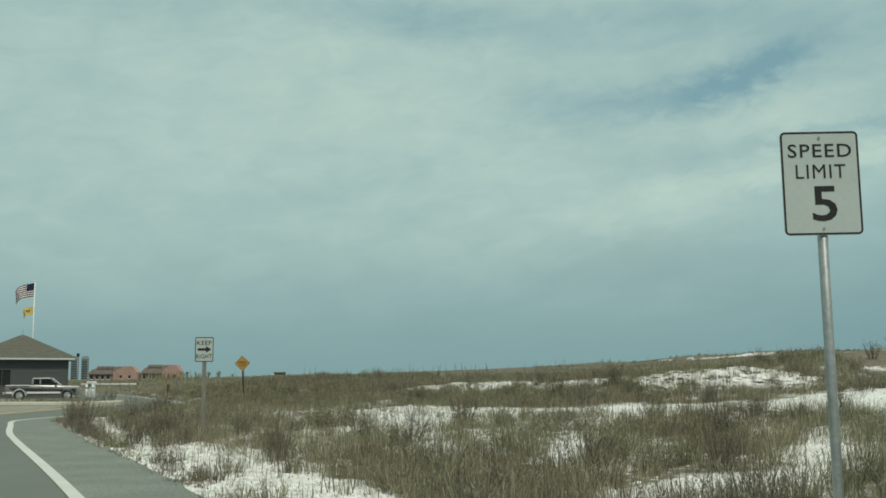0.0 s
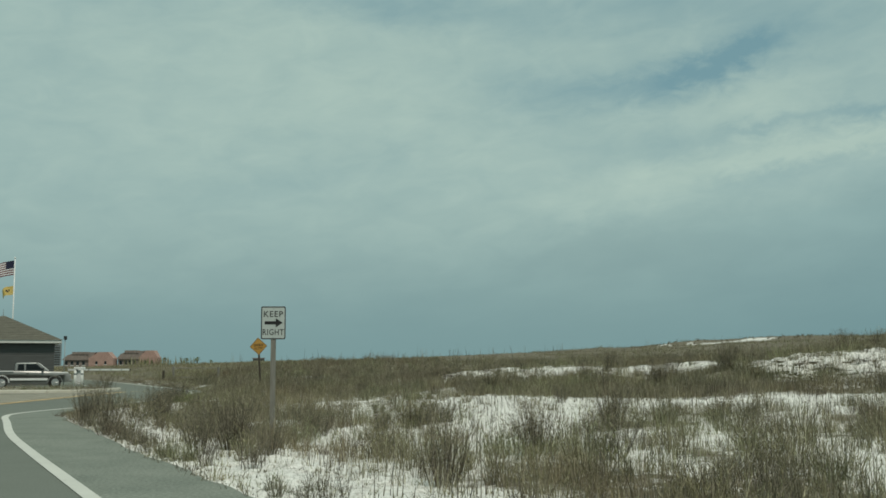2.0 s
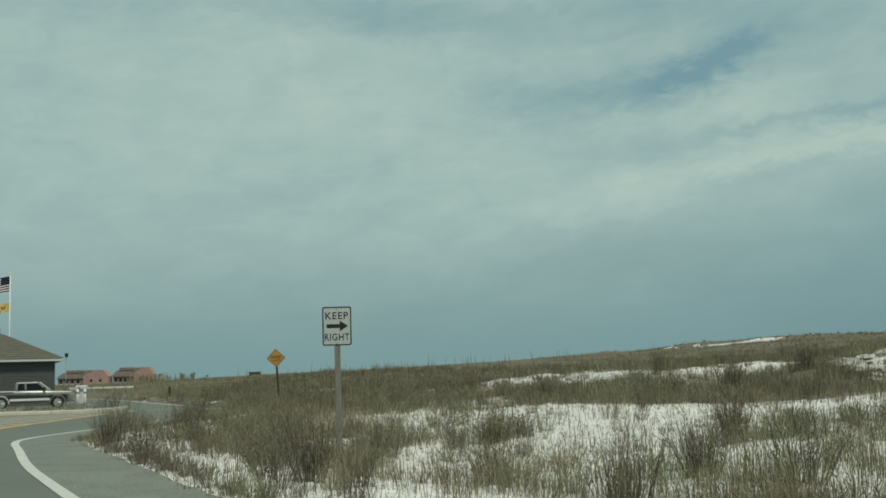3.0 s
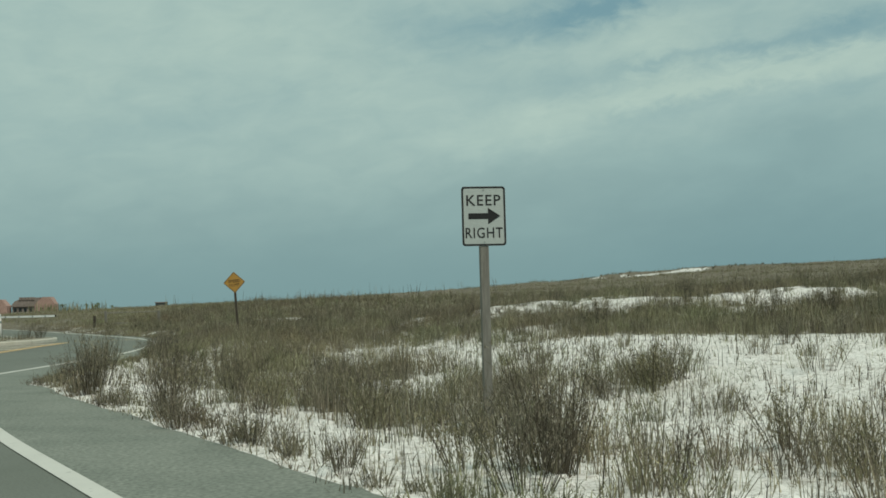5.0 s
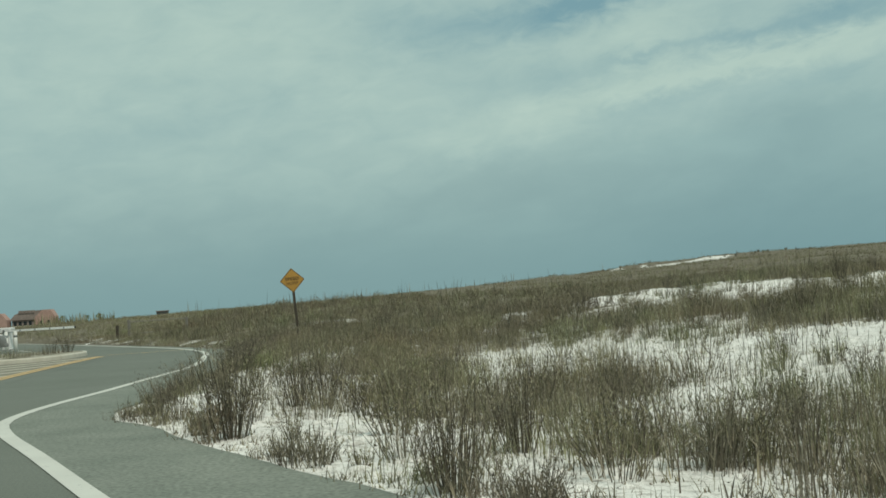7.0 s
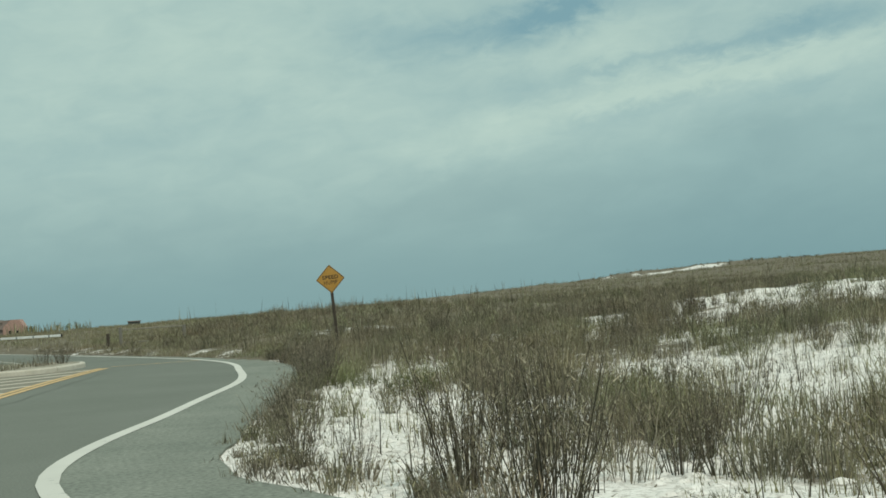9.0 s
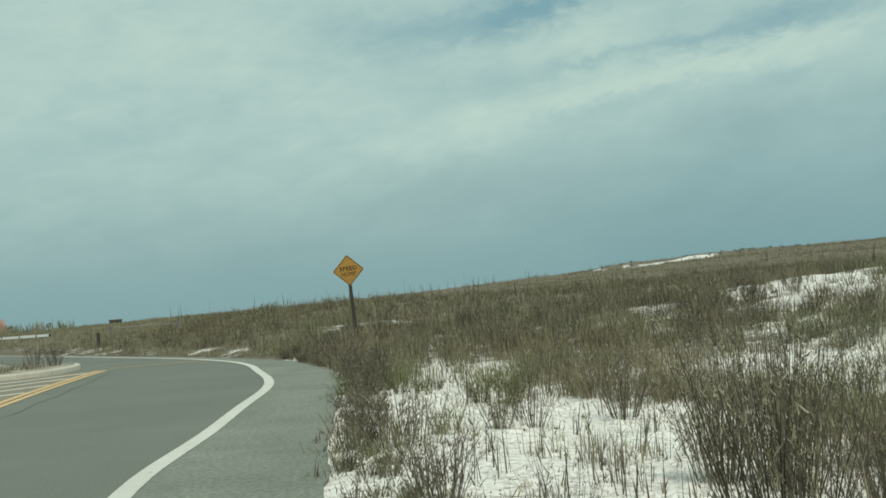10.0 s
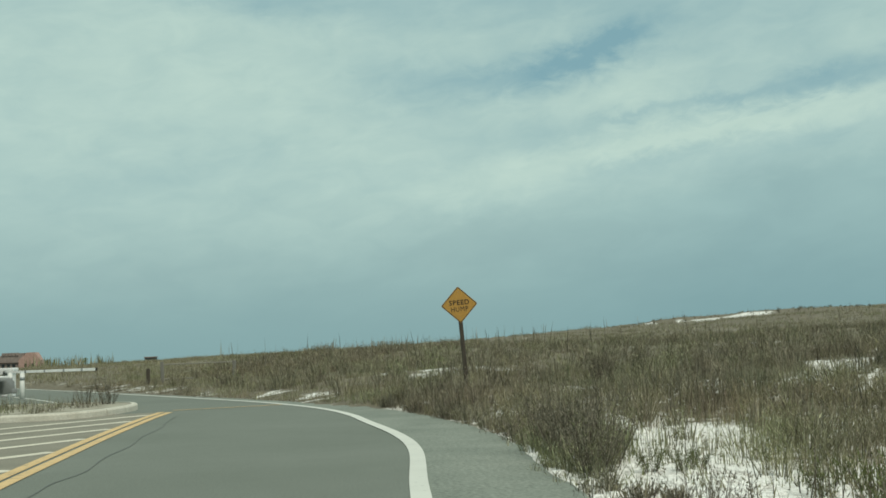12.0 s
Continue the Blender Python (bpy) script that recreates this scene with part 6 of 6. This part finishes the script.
def shrubs():
    rng = np.random.RandomState(12)
    spec = ((0.95, 0.66, 50, 1300, STALKS, "tall brown woody shrub with bare upright stems on sand"), (0.70, 0.70, 30, 1100, WOODY, "rounded brown dune shrub with dry leaves"),
            (0.55, 0.55, 18, 900, OLIVE, "low olive green dune shrub on sand"), (0.80, 0.7, 26, 420, WOODY, "thin grey-brown dead shrub with bare twigs"),
            (0.40, 0.42, 16, 700, GREEN, "small green leafy shrub on white sand"))
    named = [(0, -11.92, 35.7, 1.08), (1, -13.2, 46.0, 0.85), (1, -13.0, 46.8, 0.95), (1, -13.1, 47.7, 1.2), (1, -13.1, 48.7, 1.0), (3, -13.15, 46.4, 0.8), (3, -13.05, 47.3, 1.15), (3, -13.1, 48.2, 1.0), (0, -11.68, 34.2, 1.05), (2, -11.05, 33.6, 0.6), (1, -13.05, 37.9, 0.75),
             (0, -9.84, 30.2, 0.95), (0, -9.19, 31.7, 0.8), (2, -10.1, 33.4, 1.25), (2, -8.72, 30.7, 1.0), (2, -7.72, 30.75, 1.1), (3, -4.57, 38.2, 0.8), (1, -9.5, 29.0, 0.75), (1, -8.6, 27.5, 0.8),
             (3, -7.7, 25.5, 0.55), (1, -6.5, 24.4, 1.05), (1, -6.2, 25.1, 1.1), (2, -6.8, 25.3, 1.0), (3, -5.5, 24.5, 0.8), (2, -7.45, 28.6, 1.1), (1, -7.95, 33.6, 1.0), (2, -3.9, 26.6, 1.2), (2, -3.5, 36.4, 0.9),
             (1, -3.65, 32.2, 0.9), (3, -0.2, 36.1, 0.9), (0, -11.3, 38.1, 0.95), (0, -10.95, 38.0, 1.05), (2, -12.15, 41.3, 0.8), (1, -13.35, 42.5, 0.75), (3, -13.1, 38.4, 0.6), (4, -11.6, 44.0, 1.2), (4, -11.9, 44.2, 0.9), (4, -12.7, 46.0, 0.7), (4, -12.45, 45.85, 0.6), (4, -12.2, 46.2, 0.5),
             (3, -11.8, 41.5, 0.7), (3, -11.2, 36.2, 0.8), (3, -10.4, 36.2, 0.9), (3, -10.6, 37.3, 0.95), (0, -9.9, 37.1, 0.75), (3, -9.5, 37.6, 1.0), (3, -12.6, 36.6, 0.6), (1, -10.8, 42.0, 1.0), (1, -3.75, 17.7, 0.75), (2, -3.7, 31.9, 1.5), (1, 2.5, 18.0, 1.3), (3, -2.0, 17.8, 0.7), (1, -1.5, 24.0, 1.05), (1, -0.6, 23.0, 1.2), (2, -3.8, 25.2, 1.0),
             (1, -5.3, 22.1, 0.6), (3, -6.0, 22.6, 0.6), (1, -13.2, 40.6, 0.8), (2, 10.4, 41.2, 0.55), (2, 8.4, 41.6, 0.5), (1, 9.0, 40.6, 0.5), (1, 10.9, 40.2, 0.6), (1, 17.5, 52.0, 1.1), (1, 19.0, 54.0, 1.25),
             (1, -21.8, 66.3, 1.1), (3, -22.5, 66.7, 1.0)]
    first = {}
    spots = [(k, x, y, s) for k, x, y, s in named]
    tries = 0
    while len(spots) < 240 and tries < 6000:
        tries += 1
        x, y = rng.uniform(-16, 16), rng.uniform(8, 66)
        s = float(side(x, y))
        if s < 0.35 or (34 < y < 46 and s < 3.5) or rng.rand() > smooth(0.4, 0.8, float(growth(x, y, s))) * 0.95 + 0.02:
            continue
        spots.append((int(rng.choice(5, p=(0.22, 0.3, 0.22, 0.2, 0.06))), x, y, rng.uniform(0.6, 1.1)))
    for k, x, y, size in spots:
        z = float(height(x, y)) if float(side(x, y)) > 0 else 0.135      # two stand on the island
        m = pose(x, y, z, 0, 0, rng.uniform(0, 360))
        if k not in first:
            tall, broad, n, leafy, mt, label = spec[k]
            ob = first[k] = shrub("shrub", m, 40 + k, tall, broad, n, leafy, label, mt)
        else:
            ob = copy_thing(first[k], m)
        ob.scale = (size * rng.uniform(0.9, 1.15), size * rng.uniform(0.9, 1.15), size)


def background_brush():
    """Taller scrub beyond the bend, toward the far houses, and weeds on the island."""
    rng = np.random.RandomState(8)
    x, y = rng.uniform(-95, -14, 5200), rng.uniform(86, 200, 5200)
    s = side(x, y)
    keep = (s > 0.6) & (rng.rand(5200) < growth(x, y, s) + 0.3)
    x, y, s = x[keep], y[keep], s[keep]
    roots = np.stack([x, y, height(x, y, s)], 1)
    for mat, seed, name, label in ((STALKS, 91, "brown_scrub", "brown scrub beyond the road"), (OLIVE, 93, "olive_scrub", "olive green scrub beyond the road")):
        p, k = clumped(rng, roots[seed % 3::2], 26, rng.uniform(0.2, 0.6, len(roots)))
        tall = rng.uniform(0.12, 0.5, len(p)) * (0.45 + 0.9 * tallness(p[:, 0] * 0.35, p[:, 1] * 0.35))
        blades(name, p, tall, np.abs(rng.normal(0.35, 0.5, len(p))), rng.uniform(0.014, 0.04, len(p)), mat, seed, 1, label=label, category="scrub")
    n = 330
    wx, wy = rng.uniform(-27.5, -21.3, n), rng.uniform(61.4, 67.2, n)
    keep = (wx < -21.6 - 0.2 * np.abs(wy - 65)) & (rng.rand(n) < 0.75)
    roots = np.stack([wx[keep], wy[keep], np.full(keep.sum(), 0.13)], 1)
    kk = np.repeat(np.arange(len(roots)), 13)
    p = roots[kk] + np.concatenate([rng.normal(0, 0.1, (len(kk), 2)), np.zeros((len(kk), 1))], 1)
    blades("island_weeds", p, rng.uniform(0.06, 0.34, len(p)) * rng.uniform(0.2, 1.5, len(roots))[kk], np.abs(rng.normal(0, 0.35, len(p))), rng.uniform(0.008, 0.02, len(p)), WOODY, 92, 2,
           label="dry brown weeds on the traffic island", category="weeds")

    n = 300
    x, y = rng.uniform(-53.5, -44.5, n), rng.uniform(168, 176, n)
    roots = np.stack([x, y, height(x, y)], 1)
    blades("tall_reeds", roots, rng.uniform(0.5, 1.8, n) * (0.45 + 0.8 * tallness(x, y)), np.abs(rng.normal(0, 0.22, n)), rng.uniform(0.05, 0.13, n), OLIVE, 96, 3, label="tall spiky reeds behind the road", category="reeds")


dune_plants()
bushes()
verge()
dead_stalks()
low_litter()
sand_lumps()
background_brush()
shrubs()
